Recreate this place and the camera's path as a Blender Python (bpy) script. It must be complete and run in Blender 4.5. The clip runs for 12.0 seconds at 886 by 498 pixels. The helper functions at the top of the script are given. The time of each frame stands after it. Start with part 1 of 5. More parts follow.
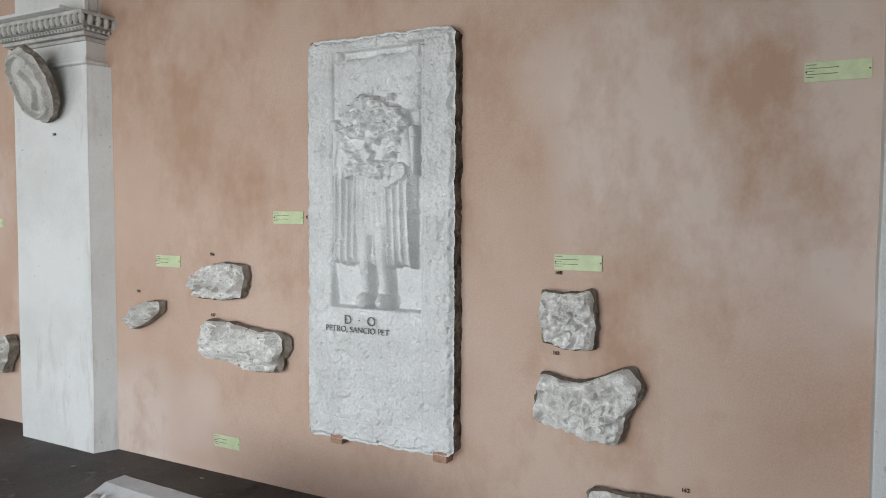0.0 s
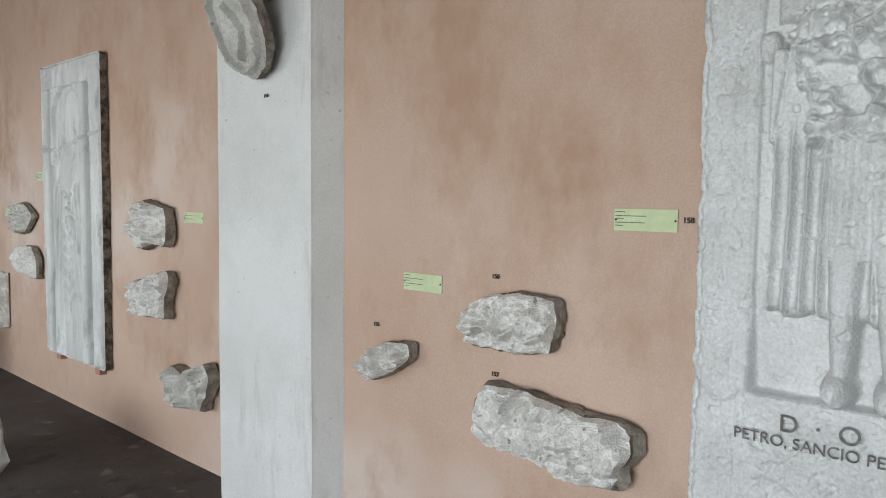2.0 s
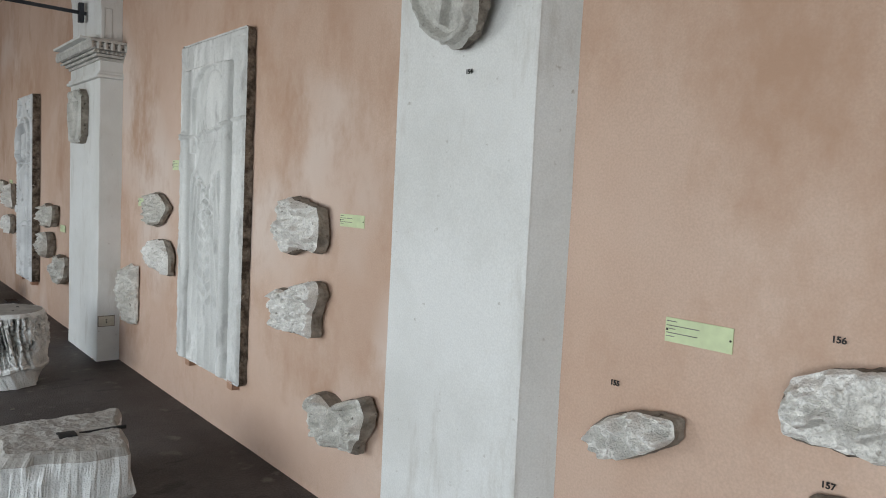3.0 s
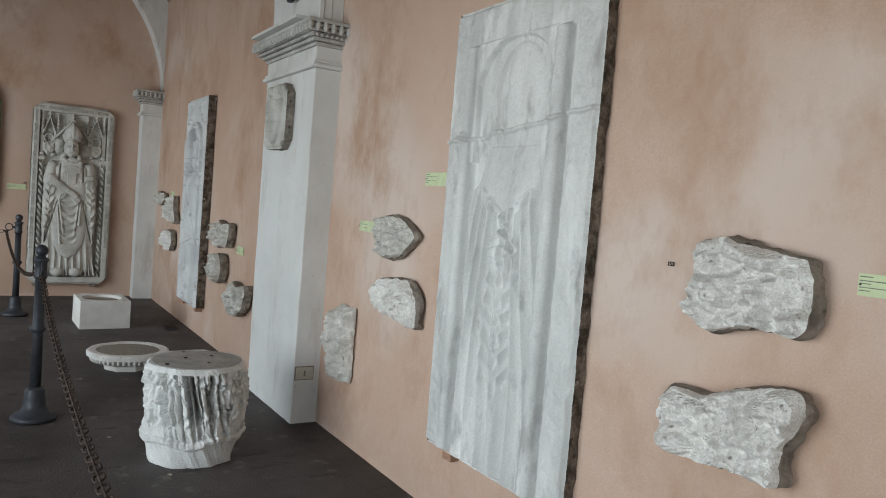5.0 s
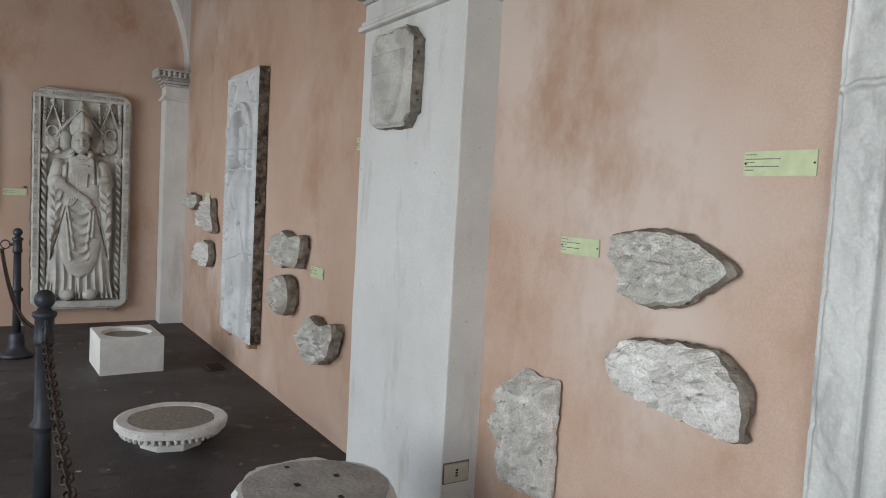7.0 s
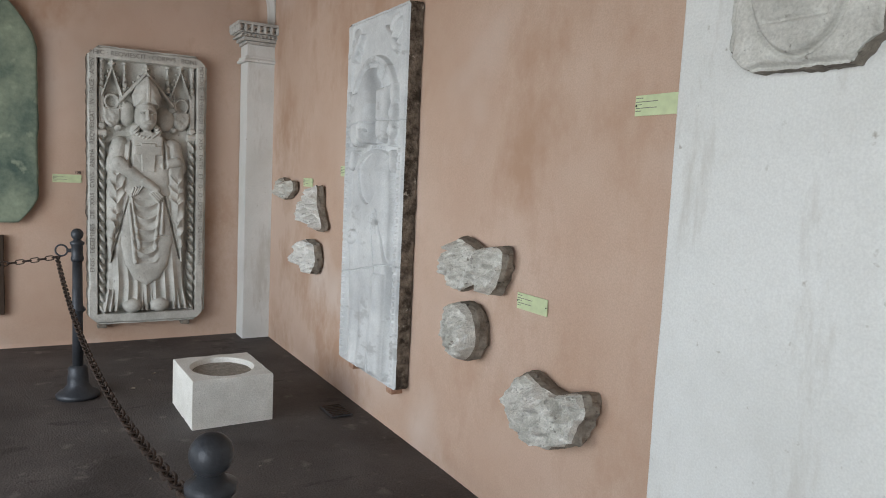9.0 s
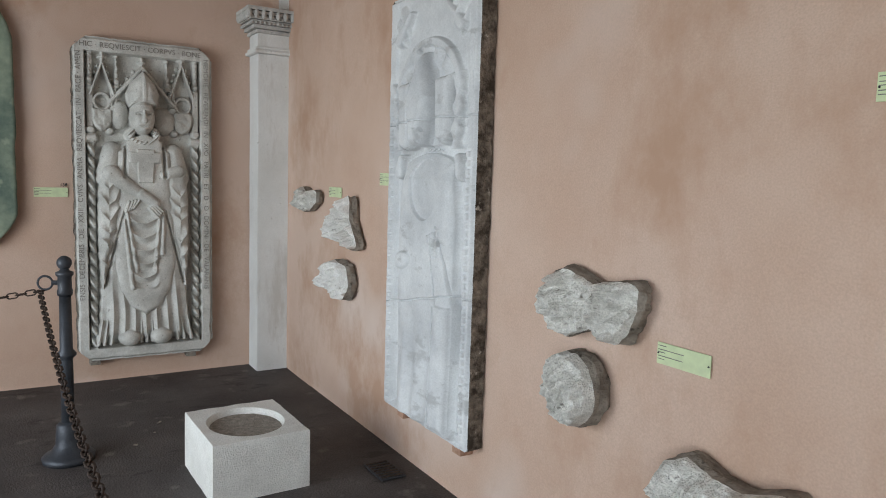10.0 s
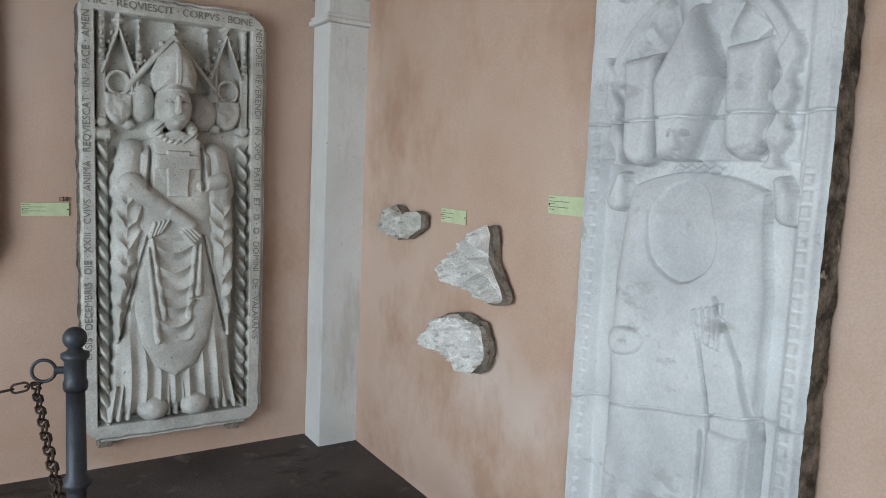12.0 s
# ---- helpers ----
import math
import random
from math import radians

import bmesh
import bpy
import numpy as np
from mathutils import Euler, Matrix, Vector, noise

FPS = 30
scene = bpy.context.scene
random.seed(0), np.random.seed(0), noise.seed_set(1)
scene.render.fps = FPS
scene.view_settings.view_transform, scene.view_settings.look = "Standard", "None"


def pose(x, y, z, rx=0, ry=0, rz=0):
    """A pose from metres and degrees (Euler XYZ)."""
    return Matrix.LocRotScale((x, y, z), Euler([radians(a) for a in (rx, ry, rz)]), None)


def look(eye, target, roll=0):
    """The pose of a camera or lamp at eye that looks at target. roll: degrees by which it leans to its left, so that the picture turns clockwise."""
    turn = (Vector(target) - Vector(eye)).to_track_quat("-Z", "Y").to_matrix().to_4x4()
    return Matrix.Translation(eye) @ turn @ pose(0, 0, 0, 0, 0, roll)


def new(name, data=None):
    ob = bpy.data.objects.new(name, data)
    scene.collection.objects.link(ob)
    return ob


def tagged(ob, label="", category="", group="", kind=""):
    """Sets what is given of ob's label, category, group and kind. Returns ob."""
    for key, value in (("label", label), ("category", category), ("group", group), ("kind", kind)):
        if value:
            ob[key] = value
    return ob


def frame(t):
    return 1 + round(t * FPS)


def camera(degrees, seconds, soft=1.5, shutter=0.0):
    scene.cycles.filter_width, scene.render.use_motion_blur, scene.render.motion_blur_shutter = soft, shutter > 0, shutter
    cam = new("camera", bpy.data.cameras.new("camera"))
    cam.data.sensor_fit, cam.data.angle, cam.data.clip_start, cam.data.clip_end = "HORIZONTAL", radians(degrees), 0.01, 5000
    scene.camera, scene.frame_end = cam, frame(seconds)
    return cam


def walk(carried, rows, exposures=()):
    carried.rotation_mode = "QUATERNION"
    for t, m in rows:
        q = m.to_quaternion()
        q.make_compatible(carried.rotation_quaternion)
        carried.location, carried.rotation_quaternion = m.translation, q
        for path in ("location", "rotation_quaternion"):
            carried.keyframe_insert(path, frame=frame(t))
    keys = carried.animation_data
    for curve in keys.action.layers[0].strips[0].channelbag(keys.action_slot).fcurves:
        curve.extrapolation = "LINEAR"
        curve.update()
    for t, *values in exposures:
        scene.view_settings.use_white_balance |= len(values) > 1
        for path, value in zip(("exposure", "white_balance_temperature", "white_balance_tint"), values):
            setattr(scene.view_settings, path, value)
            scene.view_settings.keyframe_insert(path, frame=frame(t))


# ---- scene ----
cam = camera(64.1, 12.0, soft=1.0)
PATH = [
    (0, (-0.301, 0.101, 1.472), (-1.22, 1.874, 1.367), 0.3),
    (0.5, (-0.637, 0.315, 1.483), (-1.652, 2.027, 1.28), -1.0),
    (1, (-0.992, 0.607, 1.494), (-2.255, 2.149, 1.337), -0.3),
    (1.5, (-1.413, 0.826, 1.49), (-2.721, 2.333, 1.363), 0.7),
    (2, (-1.778, 1.063, 1.487), (-3.102, 2.556, 1.351), 0.7),
    (2.5, (-2.197, 1.217, 1.501), (-3.665, 2.568, 1.352), 1.5),
    (3, (-2.627, 1.262, 1.515), (-4.142, 2.56, 1.364), 2.8),
    (3.5, (-3.099, 1.319, 1.515), (-4.716, 2.486, 1.363), 3.7),
    (3.7, (-3.292, 1.305, 1.518), (-4.949, 2.416, 1.371), 4.4),
    (5.3, (-4.807, 1.151, 1.475), (-6.493, 2.222, 1.373), 4.4),
    (5.5, (-5.014, 1.192, 1.504), (-6.706, 2.253, 1.392), 3.9),
    (6, (-5.475, 1.272, 1.49), (-7.164, 2.336, 1.379), 3.4),
    (6.5, (-5.943, 1.279, 1.484), (-7.635, 2.34, 1.366), 3.8),
    (7, (-6.415, 1.282, 1.484), (-8.104, 2.346, 1.35), 3.1),
    (9, (-8.27, 1.185, 1.507), (-9.99, 2.184, 1.303), 2.7),
    (9.5, (-8.686, 1.158, 1.537), (-10.399, 2.171, 1.337), 2.2),
    (10, (-9.154, 1.228, 1.538), (-10.86, 2.252, 1.333), 1.7),
    (10.5, (-9.584, 1.167, 1.544), (-11.286, 2.198, 1.342), 2.5),
    (11, (-9.949, 1.177, 1.548), (-11.635, 2.234, 1.343), 1.7),
    (11.5, (-10.385, 1.175, 1.589), (-12.05, 2.262, 1.377), 2.1),
    (12, (-10.75, 1.215, 1.615), (-12.429, 2.279, 1.398), 2.5),
]
walk(cam, [(t, look(eye, target, roll)) for t, eye, target, roll in PATH], [(0, 0.04, 6500, 10), (1, -0.06, 6500, 9), (3, -0.06, 6450, 8), (5.5, -0.08, 6400, 6), (7, 0.0, 6500, 10), (9, 0.28, 6500, 9), (10, 0.3, 6300, 8), (11, 0.32, 6100, 7), (12, 0.3, 6100, 6)])

# ---- world, sun, exposure ----
world = bpy.data.worlds.new("sky")
scene.world = world
world.use_nodes = True
wn = world.node_tree.nodes
sky = wn.new("ShaderNodeTexSky")
sky.sky_type, sky.sun_disc = "NISHITA", False
sky.sun_elevation, sky.sun_rotation = radians(48), radians(215)
world.node_tree.links.new(sky.outputs[0], wn["Background"].inputs[0])
wn["Background"].inputs[1].default_value = 0.12
sun = new("sun", bpy.data.lights.new("sun", "SUN"))
sun.data.energy, sun.data.angle, sun.data.color = 1.2, radians(12), (1.0, 0.95, 0.88)
sun.matrix_world = look((-20, -25, 36), (-6, -3, 0))
# daylight of the open arches
for x, power in ((-2.0, 74), (-6.9, 70), (-11.9, 57)):
    lamp = new("arcade_daylight", bpy.data.lights.new("arcade_daylight", "AREA"))
    lamp.data.shape, lamp.data.size, lamp.data.size_y = "RECTANGLE", 2.8, 2.0
    lamp.data.energy, lamp.data.color = power, (0.93, 0.97, 1.0)
    lamp.data.spread = radians(125)
    lamp.matrix_world = look((x, -1.75, 1.3), (x - (2.2 if x < -10 else 0.9), 3, 0.7))

# ---- materials ----


def mat(name, base, dark, rough=0.8, scale=3.0, fine=40.0, bump=0.25, spots=None, metal=0.0, low=0.35, high=0.7, stretch=(1, 1, 1), bump_dist=0.01, grainy=0.10, streaks=None):
    """Two colours mixed by broad noise, grained by fine noise, with relief and scattered spots."""
    m = bpy.data.materials.new(name)
    m.use_nodes = True
    n, l = m.node_tree.nodes, m.node_tree.links
    bsdf = n["Principled BSDF"]
    mp = n.new("ShaderNodeMapping")
    geo = n.new("ShaderNodeNewGeometry")
    l.new(geo.outputs["Position"], mp.inputs[0])
    mp.inputs["Scale"].default_value = stretch
    broad = n.new("ShaderNodeTexNoise")
    broad.inputs["Scale"].default_value, broad.inputs["Detail"].default_value = scale, 6
    broad.inputs["Roughness"].default_value = 0.62
    l.new(mp.outputs[0], broad.inputs["Vector"])
    ramp = n.new("ShaderNodeValToRGB")
    ramp.color_ramp.elements[0].position, ramp.color_ramp.elements[0].color = low, (*dark, 1)
    ramp.color_ramp.elements[1].position, ramp.color_ramp.elements[1].color = high, (*base, 1)
    l.new(broad.outputs[0], ramp.inputs[0])
    grain = n.new("ShaderNodeTexNoise")
    grain.inputs["Scale"].default_value, grain.inputs["Detail"].default_value = fine, 8
    l.new(geo.outputs["Position"], grain.inputs["Vector"])
    gr = n.new("ShaderNodeMapRange")
    gr.inputs[1].default_value, gr.inputs[2].default_value = 0.3, 0.7
    gr.inputs[3].default_value, gr.inputs[4].default_value = 1 - grainy, 1 + 0.6 * grainy
    l.new(grain.outputs[0], gr.inputs[0])
    mul = n.new("ShaderNodeMix")
    mul.data_type, mul.blend_type = "RGBA", "MULTIPLY"
    mul.inputs["Factor"].default_value = 1.0
    l.new(ramp.outputs[0], mul.inputs["A"])
    l.new(gr.outputs[0], mul.inputs["B"])
    out = mul.outputs["Result"]
    if spots:
        sp = n.new("ShaderNodeTexNoise")
        sp.inputs["Scale"].default_value, sp.inputs["Detail"].default_value = spots[1], 4
        l.new(mp.outputs[0], sp.inputs["Vector"])
        sr = n.new("ShaderNodeMapRange")
        sr.inputs[1].default_value, sr.inputs[2].default_value = spots[2], spots[2] + 0.1
        l.new(sp.outputs[0], sr.inputs[0])
        mx = n.new("ShaderNodeMix")
        mx.data_type = "RGBA"
        l.new(sr.outputs[0], mx.inputs["Factor"])
        l.new(out, mx.inputs["A"])
        mx.inputs["B"].default_value = (*spots[0], 1)
        out = mx.outputs["Result"]
    if streaks:
        sm = n.new("ShaderNodeMapping")
        l.new(geo.outputs["Position"], sm.inputs[0])
        sm.inputs["Scale"].default_value = streaks[1]
        sn = n.new("ShaderNodeTexNoise")
        sn.inputs["Scale"].default_value, sn.inputs["Detail"].default_value, sn.inputs["Roughness"].default_value = 1.0, 9, 0.68
        l.new(sm.outputs[0], sn.inputs["Vector"])
        sr2 = n.new("ShaderNodeMapRange")
        sr2.inputs[1].default_value, sr2.inputs[2].default_value = streaks[2], streaks[2] + streaks[3]
        sr2.inputs[4].default_value = streaks[4]
        l.new(sn.outputs[0], sr2.inputs[0])
        m2 = n.new("ShaderNodeMix")
        m2.data_type = "RGBA"
        l.new(sr2.outputs[0], m2.inputs["Factor"])
        l.new(out, m2.inputs["A"])
        m2.inputs["B"].default_value = (*streaks[0], 1)
        out = m2.outputs["Result"]
    l.new(out, bsdf.inputs["Base Color"])
    bsdf.inputs["Roughness"].default_value, bsdf.inputs["Metallic"].default_value = rough, metal
    bsdf.inputs["Specular IOR Level"].default_value = 0.25
    add = n.new("ShaderNodeMath")
    add.operation = "MULTIPLY_ADD"
    add.inputs[1].default_value = 0.9
    l.new(broad.outputs[0], add.inputs[0])
    l.new(grain.outputs[0], add.inputs[2])
    bp = n.new("ShaderNodeBump")
    bp.inputs["Strength"].default_value, bp.inputs["Distance"].default_value = bump, bump_dist
    l.new(add.outputs[0], bp.inputs["Height"])
    l.new(bp.outputs[0], bsdf.inputs["Normal"])
    return m


M_PLASTER = mat("rose_plaster", (0.62, 0.465, 0.375), (0.52, 0.355, 0.265), 0.9, 0.9, 150, 0.17, spots=((0.65, 0.535, 0.465), 0.55, 0.55), low=0.30, high=0.62, grainy=0.09, streaks=((0.46, 0.295, 0.205), (1.8, 1.8, 1.2), 0.48, 0.18, 0.9))
M_WHITE = mat("limewashed_plaster", (0.75, 0.755, 0.74), (0.64, 0.64, 0.615), 0.88, 2.0, 150, 0.18, spots=((0.42, 0.40, 0.36), 30, 0.69), low=0.3, high=0.6, grainy=0.08, streaks=((0.52, 0.50, 0.46), (5, 5, 1.1), 0.55, 0.12, 0.7))
# Brownish rose plaster, its colour darkened as well for the shade in the vault
M_VAULT = mat("shaded_vault_plaster", (0.40, 0.295, 0.235), (0.30, 0.215, 0.165), 0.9, 0.7, 90, 0.2)
M_FLOOR = mat("worn_asphalt_floor", (0.115, 0.101, 0.096), (0.055, 0.047, 0.045), 0.6, 1.8, 90, 0.5, spots=((0.16, 0.142, 0.13), 7, 0.62), grainy=0.26, streaks=((0.036, 0.031, 0.03), (6, 2.5, 6), 0.58, 0.06, 0.8))
M_MARBLE = mat("white_marble", (0.68, 0.69, 0.69), (0.50, 0.51, 0.52), 0.55, 3.2, 130, 0.25, spots=((0.36, 0.35, 0.33), 70, 0.72), low=0.32, high=0.6, bump_dist=0.005, grainy=0.09, streaks=((0.40, 0.40, 0.395), (4, 4, 8), 0.57, 0.06, 0.7))
M_ROUGHMARBLE = mat("pitted_marble", (0.79, 0.80, 0.79), (0.64, 0.645, 0.63), 0.75, 5.0, 120, 0.8, spots=((0.36, 0.34, 0.31), 80, 0.75), bump_dist=0.007, grainy=0.13)
M_SLABGREY = mat("grey_veined_marble", (0.74, 0.745, 0.725), (0.52, 0.525, 0.51), 0.55, 2.2, 130, 0.25, spots=((0.77, 0.775, 0.76), 3, 0.58), stretch=(2.2, 2.2, 0.6), bump_dist=0.006, grainy=0.09, streaks=((0.38, 0.38, 0.37), (9, 9, 3.5), 0.54, 0.12, 0.8))
M_AGED = mat("aged_grey_marble", (0.70, 0.69, 0.645), (0.45, 0.44, 0.405), 0.6, 6, 130, 0.5, spots=((0.22, 0.205, 0.18), 38, 0.66), bump_dist=0.006, grainy=0.16)
M_FRAG = mat("weathered_marble", (0.90, 0.885, 0.85), (0.70, 0.68, 0.64), 0.75, 9.0, 160, 0.7, spots=((0.30, 0.275, 0.24), 34, 0.64), grainy=0.2)
M_FRAGGREY = mat("grey_weathered_marble", (0.86, 0.84, 0.79), (0.56, 0.54, 0.49), 0.8, 13.0, 160, 0.9, spots=((0.20, 0.18, 0.155), 34, 0.64), grainy=0.22)
# Broken sides: dirt, plus shade of tops and right flanks put into the colour
M_BROKEN = mat("dirty_shaded_broken_stone", (0.36, 0.32, 0.27), (0.15, 0.128, 0.105), 0.9, 14.0, 60, 0.9, spots=((0.07, 0.06, 0.05), 30, 0.62))
# Slab sides: brown stone, with the shade of the right flanks in its colour
M_EDGE = mat("brown_shaded_stone_edge", (0.27, 0.225, 0.18), (0.06, 0.047, 0.036), 0.9, 16.0, 60, 1.0, spots=((0.60, 0.55, 0.47), 22, 0.66), low=0.38, high=0.62, bump_dist=0.02, grainy=0.3)
M_IRON = mat("grey_painted_iron", (0.065, 0.07, 0.08), (0.04, 0.043, 0.05), 0.45, 8, 90, 0.15, metal=0.3)
M_RUST = mat("rusty_chain_iron", (0.10, 0.07, 0.055), (0.04, 0.03, 0.026), 0.7, 30, 120, 0.3, metal=0.4)
M_BRICK = mat("terracotta_block", (0.50, 0.31, 0.22), (0.36, 0.21, 0.14), 0.9, 20, 80, 0.4)
M_LABEL = mat("pale_green_card", (0.62, 0.70, 0.44), (0.58, 0.66, 0.40), 0.5, 3, 30, 0.02)
M_INK = mat("black_ink", (0.03, 0.03, 0.03), (0.02, 0.02, 0.02), 0.6, 5, 50, 0.0)
M_LETTER = mat("letter_paint", (0.08, 0.075, 0.07), (0.24, 0.23, 0.22), 0.8, 40, 100, 0.1)
# Dark tone on the letters stands for shade inside incised strokes
M_SHADELETTER = mat("incised_letter_shade", (0.20, 0.185, 0.165), (0.28, 0.26, 0.235), 0.8, 40, 100, 0.1)
M_PLATE = mat("cream_plastic", (0.60, 0.57, 0.48), (0.54, 0.51, 0.43), 0.4, 5, 40, 0.05)
M_TROUGH = mat("cream_limestone", (0.82, 0.81, 0.77), (0.68, 0.665, 0.62), 0.8, 6, 140, 0.6, spots=((0.30, 0.27, 0.23), 48, 0.70), grainy=0.14)
M_SAND = mat("gravelly_mortar", (0.40, 0.36, 0.31), (0.24, 0.21, 0.18), 0.95, 40, 120, 0.9)
M_FRESCO = mat("green_fresco", (0.32, 0.37, 0.27), (0.08, 0.12, 0.10), 0.75, 3.2, 35, 0.3, spots=((0.40, 0.45, 0.33), 5, 0.6))
M_DARKWOOD = mat("dark_wood", (0.07, 0.045, 0.032), (0.035, 0.023, 0.017), 0.5, 10, 80, 0.2, stretch=(1, 1, 0.15))
M_FRESCOFIG = mat("fresco_brown_strokes", (0.13, 0.08, 0.05), (0.07, 0.05, 0.035), 0.8, 12, 60, 0.2)
M_FRESCODARK = mat("fresco_dark_green", (0.05, 0.07, 0.065), (0.025, 0.04, 0.04), 0.8, 9, 60, 0.3)

# ---- mesh helpers ----


def link_mesh(name, bm, material, parent=None, label="", smooth=False):
    me = bpy.data.meshes.new(name)
    bmesh.ops.recalc_face_normals(bm, faces=bm.faces)
    bm.to_mesh(me)
    bm.free()
    for m in material if isinstance(material, (list, tuple)) else (material,):
        me.materials.append(m)
    if smooth:
        me.polygons.foreach_set("use_smooth", [True] * len(me.polygons))
    ob = new(name, me)
    if parent:
        ob.parent = parent
    if label:
        ob["label"] = label
    return ob


def part(name, bm, material, parent, label="", smooth=False):
    return link_mesh(name, bm, material, parent, label, smooth)


def box(bm, x0, x1, y0, y1, z0, z1, bevel=0.0, rough=0.0, cuts=0):
    """A box with worn edges."""
    r = bmesh.ops.create_cube(bm, size=1)
    vs = r["verts"]
    for v in vs:
        v.co = Vector(((x0 + x1) / 2 + v.co.x * (x1 - x0), (y0 + y1) / 2 + v.co.y * (y1 - y0), (z0 + z1) / 2 + v.co.z * (z1 - z0)))
    es = list({e for v in vs for e in v.link_edges})
    if bevel:
        out = bmesh.ops.bevel(bm, geom=es, offset=bevel, segments=2, affect="EDGES", profile=0.6)
        vs = list({v for f in out["faces"] for v in f.verts} | {v for v in vs if v.is_valid})
        es = list({e for v in vs for e in v.link_edges})
    if cuts:
        bmesh.ops.subdivide_edges(bm, edges=es, cuts=cuts, use_grid_fill=True)
    if rough:
        for v in bm.verts:
            v.co += noise.noise_vector(v.co * 9) * rough
    return bm


def grid_mesh(name, xs, ys, P, material, parent=None, smooth=True, close=False):
    """A sheet of points P[i, j]."""
    ni, nj = P.shape[:2]
    idx = np.arange(ni * nj).reshape(ni, nj)
    a, b, c, d = idx[:-1, :-1], idx[1:, :-1], idx[1:, 1:], idx[:-1, 1:]
    faces = np.stack([a, b, c, d], -1).reshape(-1, 4)
    me = bpy.data.meshes.new(name)
    me.from_pydata(P.reshape(-1, 3).tolist(), [], faces.tolist())
    for m in material if isinstance(material, (list, tuple)) else (material,):
        me.materials.append(m)
    if smooth:
        me.polygons.foreach_set("use_smooth", [True] * len(me.polygons))
    ob = new(name, me)
    if parent:
        ob.parent = parent
    return ob


def np_noise(x, y, seed=0, octaves=4):
    """Smooth value noise on arrays, about -1 to 1."""
    tot, amp = np.zeros_like(x), 1.0
    for o in range(octaves):
        k = np.random.RandomState(seed * 17 + o)
        t = k.rand(64, 64) * 2 - 1
        fx, fy = x * 2**o + 11.3 * o, y * 2**o + 7.7 * o
        ix, iy = np.floor(fx).astype(int), np.floor(fy).astype(int)
        u, v = fx - ix, fy - iy
        u, v = u * u * (3 - 2 * u), v * v * (3 - 2 * v)
        g = lambda a, b: t[(ix + a) % 64, (iy + b) % 64]
        tot += amp * ((g(0, 0) * (1 - u) + g(1, 0) * u) * (1 - v) + (g(0, 1) * (1 - u) + g(1, 1) * u) * v)
        amp *= 0.5
    return tot / 1.6


def step(d, w):
    """1 inside (d < 0), 0 outside, over a slope of width w."""
    t = np.clip(0.5 - d / w, 0, 1)
    return t * t * (3 - 2 * t)


def d_ell(x, z, cx, cz, rx, rz, turn=0.0):
    c, s = math.cos(turn), math.sin(turn)
    u, v = (x - cx) * c + (z - cz) * s, -(x - cx) * s + (z - cz) * c
    return (np.sqrt((u / rx) ** 2 + (v / rz) ** 2) - 1) * min(rx, rz)


def d_box(x, z, x0, x1, z0, z1):
    return np.maximum(np.maximum(x0 - x, x - x1), np.maximum(z0 - z, z - z1))


def d_cap(x, z, x0, z0, x1, z1, r0, r1=None):
    r1 = r0 if r1 is None else r1
    dx, dz = x1 - x0, z1 - z0
    t = np.clip(((x - x0) * dx + (z - z0) * dz) / (dx * dx + dz * dz), 0, 1)
    return np.hypot(x - x0 - t * dx, z - z0 - t * dz) - (r0 + (r1 - r0) * t)


def dome(d, r, h):
    """A rounded swelling of height h over the inside of d, r from edge to crest."""
    t = np.clip(-d / r, 0, 1)
    return h * np.sqrt(np.clip(1 - (1 - t) ** 2, 0, 1))


def crest(d, r, h):
    """The same swelling, far below everything outside d, to be laid over other relief."""
    return np.where(d < 0, dome(d, r, h), -1.0)


